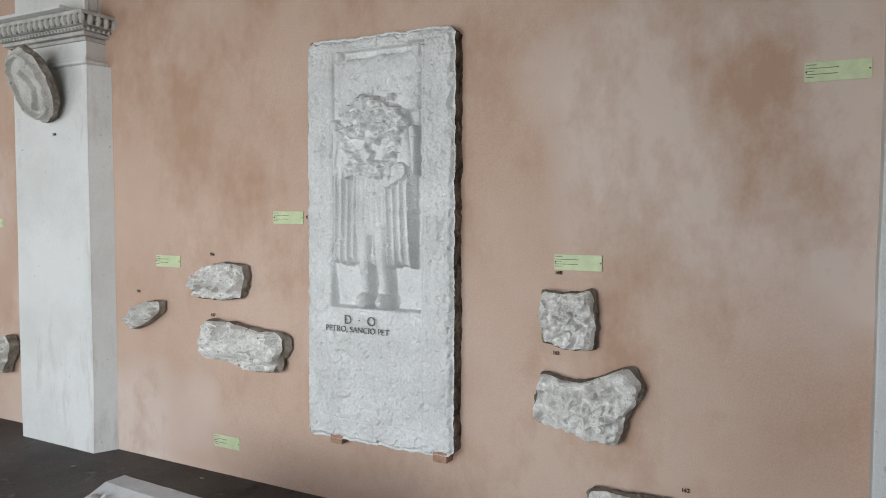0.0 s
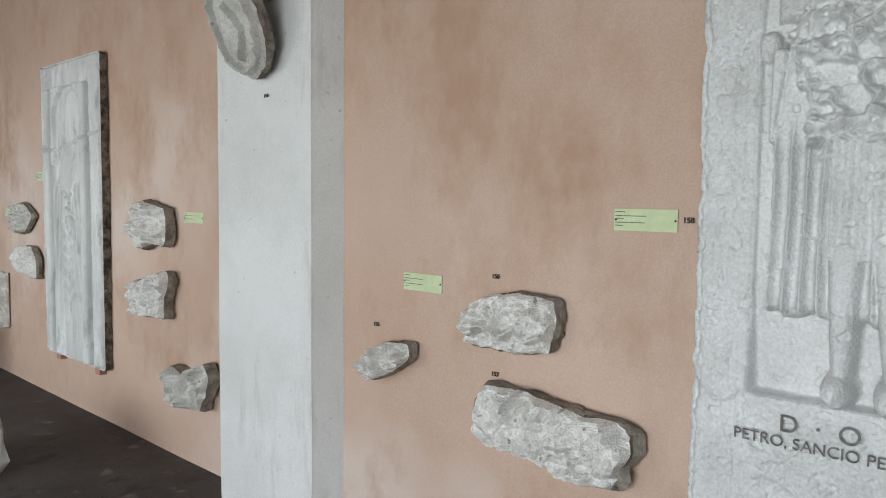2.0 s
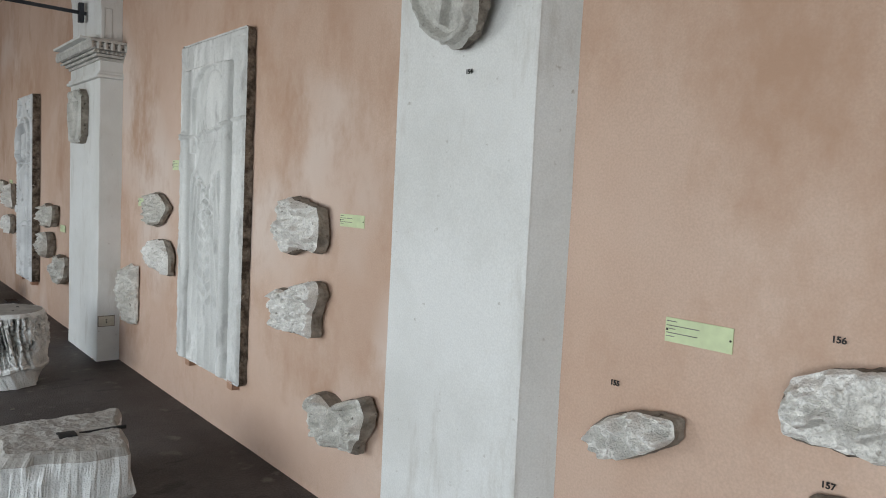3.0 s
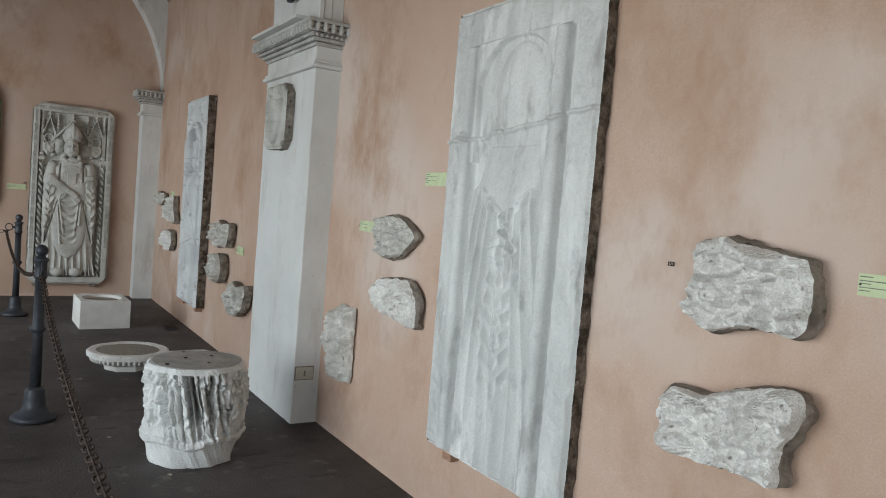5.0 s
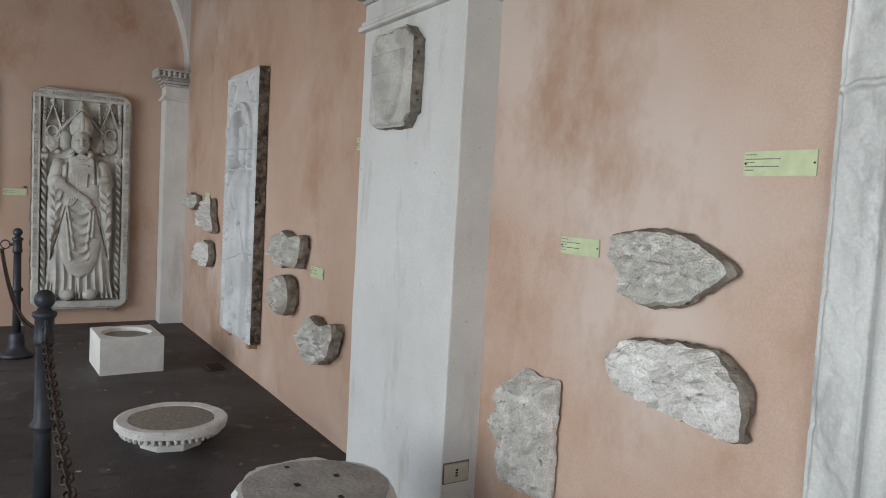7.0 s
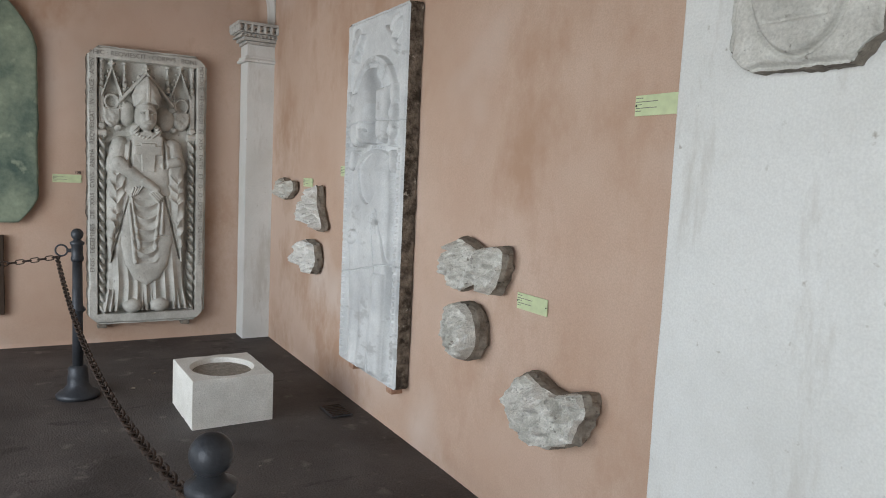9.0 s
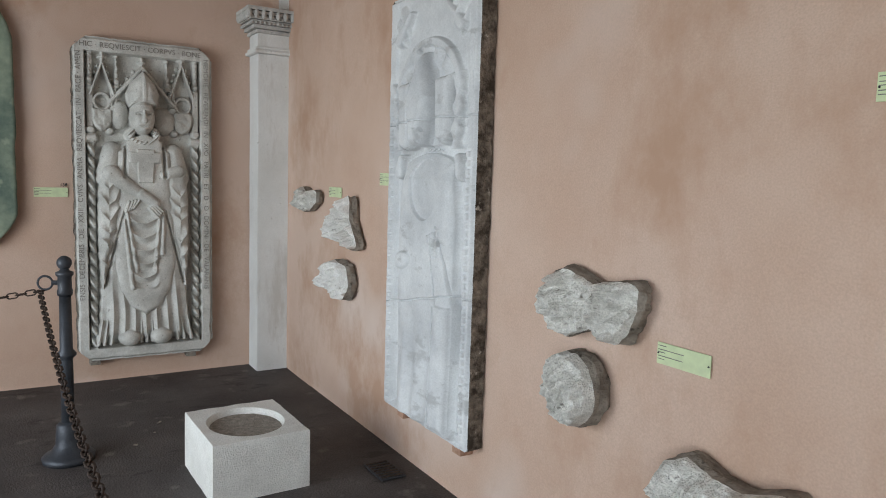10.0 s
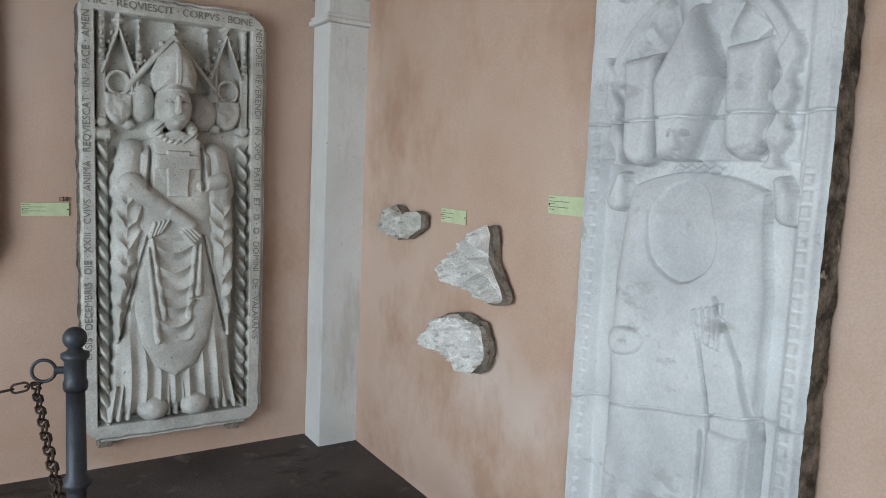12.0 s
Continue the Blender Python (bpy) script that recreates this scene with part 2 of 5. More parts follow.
def slab(name, w, h, depth, nx, nz, height, face, side, m, chip=0.012, seed=1, corners=0.02, gain=1.3):
    """A carved slab: a relief front, worn rim, rough sides and a flat back. Local x across, z up from its foot, -y to the viewer."""
    u, v = np.meshgrid(np.linspace(0, w, nx), np.linspace(0, h, nz), indexing="ij")
    H = height(u, v)
    H = gain * H + 0.0015 * np_noise(u * 30, v * 30, seed)
    e = d_box(u, v, 0, w, 0, h)
    wob = chip * (np_noise(u * 9, v * 9, seed + 3) + 0.7 * np_noise(u * 25, v * 25, seed + 5))
    # rim worn back and corners broken
    H = H - 0.035 * step(-e - 0.012 - np.abs(wob) * 0.8, 0.02) * 0.6
    cx = np.minimum(u, w - u)
    cz = np.minimum(v, h - v)
    pull = wob * step(-e - 0.05, 0.08)
    X = u - w / 2
    X = X - np.sign(X) * np.abs(pull)
    Z = v + np.where(v > h / 2, -1, 1) * np.abs(np.roll(pull, 3, 0)) * step(cz - 0.04, 0.06)
    cor = np.clip(corners - (cx + cz), 0, 1)
    X, Z = X - np.sign(X) * cor * 0.5, Z + np.where(v > h / 2, -1, 1) * cor * 0.5
    P = np.stack([X, -depth - H, Z], -1)
    P[0, :, 1] = P[-1, :, 1] = P[:, 0, 1] = P[:, -1, 1] = -depth + 0.012
    ob = grid_mesh(name, None, None, P, [face, side])
    # sides and back
    bm = bmesh.new()
    bm.from_mesh(ob.data)
    rim = [e_ for e_ in bm.edges if e_.is_boundary]
    ring = {}
    prev = None
    for dy in (0.45, 0.0):
        new_ring = {}
        src = {vv for e_ in rim for vv in e_.verts}
        for vv in src:
            co = vv.co.copy()
            k = 1 + 0.012 * noise.noise(co * 14 + Vector((0, dy * 5, seed)))
            new_ring[vv] = bm.verts.new((co.x * k, -depth * dy, co.z + 0.006 * noise.noise(co * 11 + Vector((3, dy, seed)))))
        nxt = []
        for e_ in rim:
            a, b = e_.verts
            f = bm.faces.new((a, b, new_ring[b], new_ring[a]))
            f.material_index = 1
            nxt.append((new_ring[a], new_ring[b]))
        rim = [bm.edges.get(p) for p in nxt]
    bmesh.ops.recalc_face_normals(bm, faces=bm.faces)
    bm.to_mesh(ob.data)
    bm.free()
    ob.matrix_world = m
    return ob


def fragment(name, outline, w, h, depth, m, face=None, side=None, relief=None, seed=1, rough=0.025, flat=0.9, label="", res=150, group="wall fragments"):
    """A broken stone set against the wall: an outline in fractions of its width and height, thick rough sides and a carved or rough face."""
    pts = [Vector((x - 0.5, z - 0.5)) for x, z in outline]
    cx = sum(p.x for p in pts) / len(pts)
    cz = sum(p.y for p in pts) / len(pts)
    depth = depth * 0.72
    rings = [(0.88, 0.0), (1.0, 0.26), (0.985, 0.6), (0.955, 0.85), (0.90, 0.97)] + [(r, 1.0) for r in np.linspace(0.85, 0.0, 34)]
    ang = np.linspace(0, 2 * math.pi, res, endpoint=False)
    rad = []
    for a in ang:
        dx, dz = math.cos(a) / w, math.sin(a) / h
        best = 0.0
        for i, p in enumerate(pts):
            q = pts[(i + 1) % len(pts)]
            ex, ez = q.x - p.x, q.y - p.y
            det = -dx * ez + dz * ex
            if abs(det) < 1e-9:
                continue
            t = (-(p.x - cx) * ez + (p.y - cz) * ex) / det
            s = (dx * (p.y - cz) - dz * (p.x - cx)) / det
            if t > 0 and -1e-6 <= s <= 1 + 1e-6:
                best = max(best, t)
        rad.append(best)
    rad = np.array(rad)
    for _ in range(5):
        rad = 0.2 * np.roll(rad, 1) + 0.6 * rad + 0.2 * np.roll(rad, -1)
    rad = rad * (1.015 + 0.045 * np_noise(np.cos(ang) * 5 + 9, np.sin(ang) * 5 + 9, seed + 2, 3))
    P = np.zeros((len(rings), res + 1, 3))
    for i, (r, d) in enumerate(rings):
        x = np.cos(ang) * rad * r + cx * w
        z = np.sin(ang) * rad * r + cz * h
        n1 = np_noise(x * 9, z * 9 + d * 3, seed)
        n2 = np_noise(x * 26, z * 26 + d * 7, seed + 9)
        y = depth * d
        if i > 3:
            n3 = np_noise(x * 16 + 5, z * 16, seed + 4, 3)
            y = y + rough * (1.4 * n1 + 1.0 * n2 + 2.4 * (0.35 - np.abs(n3))) + flat * 0.02 * (1 - r * r)
            if relief is not None:
                y = y + 1.6 * relief(x / w + 0.5, z / h + 0.5) * step(np.full_like(x, r - 0.87), 0.12)
        else:
            k = 1 + 0.07 * n1 + 0.05 * n2
            x, z = (x - cx * w) * k + cx * w, (z - cz * h) * k + cz * h
        P[i, :res] = np.stack([x, -np.broadcast_to(y, x.shape), z], -1)
    P[:, res] = P[:, 0]
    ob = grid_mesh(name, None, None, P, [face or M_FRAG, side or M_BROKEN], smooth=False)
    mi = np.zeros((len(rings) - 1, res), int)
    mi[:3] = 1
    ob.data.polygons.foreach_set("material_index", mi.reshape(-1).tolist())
    bm = bmesh.new()
    bm.from_mesh(ob.data)
    bmesh.ops.remove_doubles(bm, verts=bm.verts, dist=0.0004)
    bmesh.ops.recalc_face_normals(bm, faces=bm.faces)
    bm.to_mesh(ob.data)
    bm.free()
    ob.matrix_world = m
    return tagged(ob, label, "stone fragment", group)


def text_part(name, body, size, m, material, parent, label="", align="CENTER", bold=0.0):
    cu = bpy.data.curves.new(name, "FONT")
    cu.body, cu.size, cu.extrude, cu.align_x, cu.align_y, cu.offset = body, size, 0.0012, align, "CENTER", bold
    tmp = bpy.data.objects.new(name, cu)
    scene.collection.objects.link(tmp)
    me = bpy.data.meshes.new_from_object(tmp.evaluated_get(bpy.context.evaluated_depsgraph_get()))
    bpy.data.objects.remove(tmp)
    me.materials.clear()
    me.materials.append(material)
    ob = new(name, me)
    if parent:
        ob.parent = parent
        ob.matrix_basis = m
    else:
        ob.matrix_world = m
    if label:
        ob["label"] = label
    return ob


# ---- structure ----
WALL, BAY2, END, OUT = 3.0, 3.05, -14.68, -1.6
FACE = 2.875
PILASTERS = [(-0.09, 0.77), (-4.82, -4.11), (-9.81, -8.86)]
SPLAY = [0.0, 0.06, 0.0]
RIGHT = 5.4
SPRING = 2.62


def wall_sheet(name, p0, p1, z0, z1, thick, material, label, wobble=0.006):
    """A plastered wall between two points of the plan, slightly uneven on its visible side, with a body behind it."""
    p0, p1 = Vector((*p0, 0)), Vector((*p1, 0))
    L = (p1 - p0).length
    along = (p1 - p0) / L
    out = Vector((along.y, -along.x, 0))
    nx, nz = max(8, int(L / 0.09)), max(8, int((z1 - z0) / 0.09))
    u, v = np.meshgrid(np.linspace(0, L, nx), np.linspace(z0, z1, nz), indexing="ij")
    d = wobble * (np_noise(u * 0.9 + p0.x, v * 0.9, 4, 3) + 0.25 * np_noise(u * 6, v * 6, 5, 3))
    d[0] = d[-1] = 0
    P = np.stack([p0.x + along.x * u + out.x * d, p0.y + along.y * u + out.y * d, v], -1)
    Q = np.stack([p0.x + along.x * u - out.x * thick, p0.y + along.y * u - out.y * thick, v], -1)
    front = grid_mesh(name, None, None, P, material)
    bm = bmesh.new()
    bm.from_mesh(front.data)
    a = [bm.verts.new(tuple(Q[i, j])) for i, j in ((0, 0), (-1, 0), (-1, -1), (0, -1))]
    bm.faces.new(a)
    bm.verts.ensure_lookup_table()
    for side, q0, q1 in (([k * nz for k in range(nx)], a[0], a[1]), ([k * nz + nz - 1 for k in range(nx)], a[3], a[2]), (list(range(nz)), a[0], a[3]), ([(nx - 1) * nz + k for k in range(nz)], a[1], a[2])):
        bm.faces.new([bm.verts[k] for k in side] + [q1, q0])
    bm.to_mesh(front.data)
    bm.free()
    return tagged(front, label, "wall", kind="structure")


HIGH = 5.0
wall_sheet("wall_north_1", (-4.3, WALL), (0.3, WALL), -0.05, HIGH, 0.35, M_PLASTER, "rose plastered wall with faded patches and stains")
wall_sheet("wall_north_2", (-9.3, BAY2), (-4.5, BAY2), -0.05, HIGH, 0.35, M_PLASTER, "rose plastered wall with faded patches and stains")
wall_sheet("wall_north_3", (END, WALL), (-9.3, WALL), -0.05, HIGH, 0.35, M_PLASTER, "rose plastered wall with faded patches and stains")
wall_sheet("wall_north_4", (0.5, WALL), (RIGHT, WALL), -0.05, HIGH, 0.35, M_PLASTER, "rose plastered wall with faded patches and stains")
wall_sheet("wall_west", (END, OUT), (END, WALL), -0.05, HIGH, 0.35, M_PLASTER, "rose plastered end wall of the loggia")
wall_sheet("wall_east", (RIGHT, WALL), (RIGHT, OUT), -0.05, HIGH, 0.35, M_PLASTER, "rose plastered wall closing the loggia")

# floor: one sheet with shallow dips
u, v = np.meshgrid(np.linspace(END - 0.2, RIGHT, 230), np.linspace(OUT - 0.5, 3.2, 60), indexing="ij")
floor = grid_mesh("floor", None, None, np.stack([u, v, 0.003 * np_noise(u * 1.1, v * 1.1, 8, 3) - 0.002], -1), M_FLOOR)
tagged(floor, "dark worn asphalt floor with scuffs", "floor", kind="structure")
bm = bmesh.new()
box(bm, -400, 400, -400, OUT - 0.5, -0.6, -0.15)
tagged(link_mesh("ground", bm, mat("courtyard_gravel", (0.34, 0.31, 0.27), (0.24, 0.22, 0.19), 0.9, 2, 50, 0.5)), "pale gravel courtyard ground", "ground", kind="structure")


def pilaster_parts(x0, x1, y_face, y_back, z_neck, z_top, root, splay=0.0):
    """Shaft, neck moulding, frieze and carved cornice with a row of leaves and beads."""
    bm = box(bmesh.new(), x0, x1, y_face, y_back, -0.02, z_neck, 0.008, 0, 0)
    bmesh.ops.subdivide_edges(bm, edges=[e for e in bm.edges if e.calc_length() > 1], cuts=24)
    for vv in bm.verts:
        vv.co += noise.noise_vector(vv.co * 3) * 0.004
        if vv.co.x > (x0 + x1) / 2 and vv.co.y > (y_face + y_back) / 2:
            vv.co.x += splay * 1.4
    part("shaft", bm, M_WHITE, root, smooth=False)
    bm = box(bmesh.new(), x0 - 0.03, x1 + 0.03, y_face - 0.03, y_back, z_neck, z_neck + 0.028, 0.012)
    box(bm, x0 - 0.015, x1 + 0.015, y_face - 0.015, y_back, z_neck + 0.028, z_neck + 0.05, 0.006)
    part("neck_moulding", bm, M_WHITE, root)
    fz = z_neck + 0.05 + (z_top - z_neck) * 0.3
    part("frieze", box(bmesh.new(), x0, x1, y_face, y_back, z_neck + 0.05, fz, 0.004), M_WHITE, root)
    bm = bmesh.new()
    n, hh = 6, (z_top - fz)
    for k in range(n):
        o = 0.015 + 0.085 * (k / (n - 1)) ** 0.8
        box(bm, x0 - o, x1 + o, y_face - o, y_back, fz + hh * k / n, fz + hh * (k + 1) / n - 0.004, 0.004)
    part("cornice", bm, M_AGED_WHITE, root)
    # leaves and beads along front and right flank
    leaf = bmesh.new()
    bmesh.ops.create_uvsphere(leaf, u_segments=8, v_segments=5, radius=1)
    for vv in leaf.verts:
        vv.co = Vector((vv.co.x * 0.019, vv.co.y * 0.02, vv.co.z * 0.034))
    me = bpy.data.meshes.new("leaf")
    leaf.to_mesh(me)
    leaf.free()
    me.materials.append(M_AGED_WHITE)
    bead = bmesh.new()
    bmesh.ops.create_uvsphere(bead, u_segments=6, v_segments=4, radius=0.011)
    mb = bpy.data.meshes.new("bead")
    bead.to_mesh(mb)
    bead.free()
    mb.materials.append(M_AGED_WHITE)
    for zz, o, mesh, gap, nm in ((fz + hh * 0.68, 0.088, me, 0.05, "leaf"), (fz + hh * 0.36, 0.062, mb, 0.03, "bead")):
        runs = [((x0 - o, y_face - o), (x1 + o, y_face - o)), ((x1 + o, y_face - o), (x1 + o, y_back - 0.01))]
        for (ax, ay), (bx, by) in runs:
            L = math.hypot(bx - ax, by - ay)
            c = max(1, int(L / gap))
            for k in range(c + 1):
                ob = new(nm, mesh)
                ob.parent = root
                ob.matrix_basis = pose(ax + (bx - ax) * k / c, ay + (by - ay) * k / c, zz, 0, 0, 90 if ax == bx else 0)


M_AGED_WHITE = mat("greyed_limewash", (0.62, 0.61, 0.58), (0.42, 0.41, 0.385), 0.85, 9, 50, 0.5, spots=((0.27, 0.26, 0.24), 20, 0.68))
for i, (x0, x1) in enumerate(PILASTERS):
    root = tagged(new("pilaster"), "whitewashed wall pilaster with a carved stone capital", "pilaster", "loggia pilasters", "structure")
    pilaster_parts(x0, x1, FACE, BAY2 + 0.01, 2.33, SPRING, root, SPLAY[i])
root = tagged(new("pilaster"), "slim whitewashed corner pilaster with a carved capital", "pilaster", "loggia pilasters", "structure")
pilaster_parts(END + 0.01, -14.45, 2.765, WALL + 0.01, 2.40, 2.72, root)


def arch(x0, x1, y0, y1, spring, crown, top, material, name, label):
    """A transverse arch band across the loggia, from the wall to the arcade, with its masonry above."""
    bm = bmesh.new()
    n = 32
    ym, ry = (y0 + y1) / 2, (y1 - y0) / 2
    rows = []
    for k in range(n + 1):
        a = math.pi * k / n
        y, z = ym + ry * math.cos(a), spring + (crown - spring) * math.sin(a)
        rows.append([bm.verts.new(c) for c in ((x0, y, z), (x1, y, z), (x1, y, top), (x0, y, top))])
    for p, q in zip(rows, rows[1:]):
        for k in range(4):
            bm.faces.new((p[k], p[(k + 1) % 4], q[(k + 1) % 4], q[k]))
    bm.faces.new(rows[0])
    bm.faces.new(rows[-1])
    return tagged(link_mesh(name, bm, material), label, "arch", kind="structure")


for x0, x1 in PILASTERS:
    arch(x0 + 0.02, x1 - 0.02, OUT, FACE + 0.01, SPRING + 0.25, 4.75, 4.98, M_WHITE, "trim_arch", "whitewashed transverse arch of the vault")
    # impost blocks carrying the arch
    bm = box(bmesh.new(), x0 + 0.02, x1 - 0.02, FACE + 0.01, BAY2, SPRING, 4.98, 0.004)
    box(bm, x0 + 0.02, x1 - 0.02, FACE + 0.012 - 0.16, FACE + 0.013, SPRING, SPRING + 0.02, 0.004)
    tagged(link_mesh("trim_impost", bm, M_WHITE), "whitewashed masonry above the pilaster capital", "impost", kind="structure")
    bm = bmesh.new()
    for a, b, c, d in ((0.035, 0.04, 0.03, 0.27), (0.09, 0.095, 0.03, 0.27)):
        box(bm, x1 - 0.021, x1 - 0.0175, FACE + a, FACE + b, SPRING + c, SPRING + d)
    for z in (0.03, 0.265):
        box(bm, x1 - 0.021, x1 - 0.0175, FACE + 0.035, FACE + 0.095, SPRING + z, SPRING + z + 0.005)
    tagged(link_mesh("trim_panel_line", bm, M_AGED_WHITE), "thin painted panel line on the impost", "trim", kind="structure")
arch(END + 0.005, -14.45, OUT, WALL, 2.72, 4.75, 4.98, M_WHITE, "trim_arch", "whitewashed arch against the end wall")

# vault: a shallow barrel in one sheet, with a thick back
u, v = np.meshgrid(np.linspace(END - 0.1, RIGHT + 0.1, 90), np.linspace(0, math.pi, 40), indexing="ij")
ym, ry = (OUT + 3.1) / 2, (3.1 - OUT) / 2 + 0.02
zc = 2.9 + 1.95 * np.sin(v) ** 0.6
P = np.stack([u, ym + ry * np.cos(v), zc], -1)
tagged(grid_mesh("ceiling", None, None, P, M_VAULT), "dusky rose plastered vault, shade put into its colour", "ceiling", kind="structure")
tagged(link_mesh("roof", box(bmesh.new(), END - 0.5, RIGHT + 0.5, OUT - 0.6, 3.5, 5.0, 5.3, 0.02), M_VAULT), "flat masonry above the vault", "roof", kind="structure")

# arcade on the open side: piers and a wall with arched openings
bm = bmesh.new()
for x in (0.4, -4.47, -9.3, END + 0.1, RIGHT - 0.3):
    box(bm, x - 0.28, x + 0.28, OUT - 0.3, OUT + 0.25, -0.1, 2.95, 0.02)
box(bm, END - 0.3, RIGHT + 0.3, OUT - 0.3, OUT + 0.2, 2.95, 5.0, 0.02)
tagged(link_mesh("wall_arcade", bm, M_WHITE), "whitewashed open arcade of the loggia", "arcade", kind="structure")
# iron tie rod by the second pilaster
bm = bmesh.new()
bmesh.ops.create_cone(bm, cap_ends=True, segments=10, radius1=0.016, radius2=0.016, depth=FACE - OUT, matrix=pose(-9.3, (FACE + OUT) / 2, 2.90, 90))
box(bm, -9.33, -9.27, FACE - 0.06, FACE - 0.02, 2.82, 2.98, 0.005)
tagged(link_mesh("tie_rod", bm, M_IRON), "black iron tie rod across the vault", "tie rod", kind="structure")

# ---- carved slabs on the walls ----


def relief_a(u, v):
    H = 0.0028 * np_noise(u * 34, v * 34, 21) + 0.0022 * np_noise(u * 80, v * 80, 22, 2)
    for x in (0.145, 0.665):
        H += -0.003 * step(np.abs(u - x) - 0.002, 0.004)
    strip = step(d_box(u, v, 0.68, 0.79, 0.1, 1.9), 0.01) + step(d_box(u, v, 0.03, 0.12, 0.1, 1.9), 0.01)
    H += strip * 0.0045 * np.clip(np_noise(u * 26, v * 15, 23, 3) * 1.6, -1, 1)
    H -= 0.02 * step(d_box(u, v, 0.58, 0.66, 1.88, 1.90), 0.01)
    panel = d_box(u, v, 0.150, 0.650, 0.662, 1.885)
    inside = step(panel, 0.008)
    B = -0.014 - 0.020 * np.clip((0.92 - v) / 0.22, 0, 1)
    F = 0 * u
    # worn cushion with tassels
    cush = d_box(u, v, 0.20, 0.63, 1.60, 1.84) - 0.015 + 0.012 * np_noise(u * 9, v * 9, 24)
    F = dome(cush, 0.03, 0.018) + step(cush, 0.02) * 0.010 * np_noise(u * 17, v * 17, 25, 3)
    for cx, cz in ((0.19, 1.865), (0.625, 1.87), (0.17, 1.53), (0.635, 1.56)):
        F = np.maximum(F, crest(d_ell(u, v, cx, cz, 0.03, 0.04), 0.02, 0.022))
    for cx, cz in ((0.345, 1.655), (0.50, 1.65)):
        F += dome(d_ell(u, v, cx, cz, 0.03, 0.022), 0.012, 0.014) * (1 + 0.5 * np.sin(u * 260))
    # cloak with straight folds, wider to the hem
    half = 0.17 + 0.055 * np.clip((1.62 - v) / 0.3, 0, 1)
    hem = 0.868 + 0.008 * np.sin(u * 70)
    cloak = np.maximum(np.maximum(np.abs(u - 0.408) - half, hem - v), v - 1.66 + 2.2 * (u - 0.408) ** 2)
    way = u + 0.10 * (u - 0.41) * (v - 0.9)
    pleat = np.abs(np.mod(way * 26 + 0.5 * np_noise(u * 4, v * 1.5, 31, 2), 1) - 0.5) * 2
    C = dome(cloak, 0.03, 0.032) + step(cloak, 0.012) * 0.017 * (pleat ** 2 - 0.4) * np.clip((1.36 - v) / 0.1, 0, 1)
    F = np.maximum(F, C)
    tunic = np.maximum(np.abs(u - 0.405) - 0.075, np.maximum(1.016 - v, v - 1.3))
    F = np.where(tunic < 0, np.maximum(F, 0.040) + 0.002 * np.sin(u * 210), F)
    # defaced body, hacked to facets
    body = np.maximum(d_ell(u, v, 0.40, 1.44, 0.20, 0.225), d_cap(u, v, 0.40, 1.28, 0.41, 1.60, 0.13, 0.21)) + 0.022 * np_noise(u * 11, v * 11, 33)
    hack = np.abs(np_noise(u * 15 + v * 6, v * 21 - u * 5, 34, 3))
    F = np.maximum(F, crest(body, 0.025, 0.036) + step(body, 0.012) * (0.042 * (0.35 - hack) + 0.016 * np_noise(u * 34, v * 42, 36, 2)))
    for s, x in ((-1, 0.205), (1, 0.62)):
        F = np.maximum(F, crest(d_cap(u, v, x, 1.50, x + s * 0.012, 1.30, 0.022, 0.014), 0.014, 0.036))
    # cuff, legs and feet
    cuff = d_cap(u, v, 0.50, 1.275, 0.565, 1.31, 0.045)
    F = np.maximum(F, crest(cuff, 0.012, 0.046))
    for x0, x1 in ((0.368, 0.358), (0.458, 0.468)):
        F = np.maximum(F, crest(d_cap(u, v, x0, 1.03, x1, 0.74, 0.046, 0.028), 0.03, 0.044))
        F = np.maximum(F, crest(d_ell(u, v, x1 - 0.004, 0.704, 0.040, 0.050), 0.04, 0.074))
    H = H * (1 - inside) + inside * (B + F + 0.0015 * np_noise(u * 60, v * 60, 37))
    # worn inscription field below, tooled with slanting strokes
    field = step(d_box(u, v, 0.16, 0.65, 0.11, 0.60), 0.02)
    H += field * 0.0045 * np.clip(np_noise(u * 22 + v * 16, v * 34 - u * 26, 38, 3) * 1.5, -1, 1) * step(-0.15 - np_noise(u * 5, v * 5, 39), 0.5)
    H -= 0.004 * step(0.42 - np_noise(u * 30, v * 30, 26, 2), 0.12)
    H += -0.004 * step(np.abs(v - 0.11 - 0.02 * (0.4 - u)) - 0.002, 0.004) * step(d_box(u, v, 0.15, 0.66, 0, 0.2), 0.01)
    return H


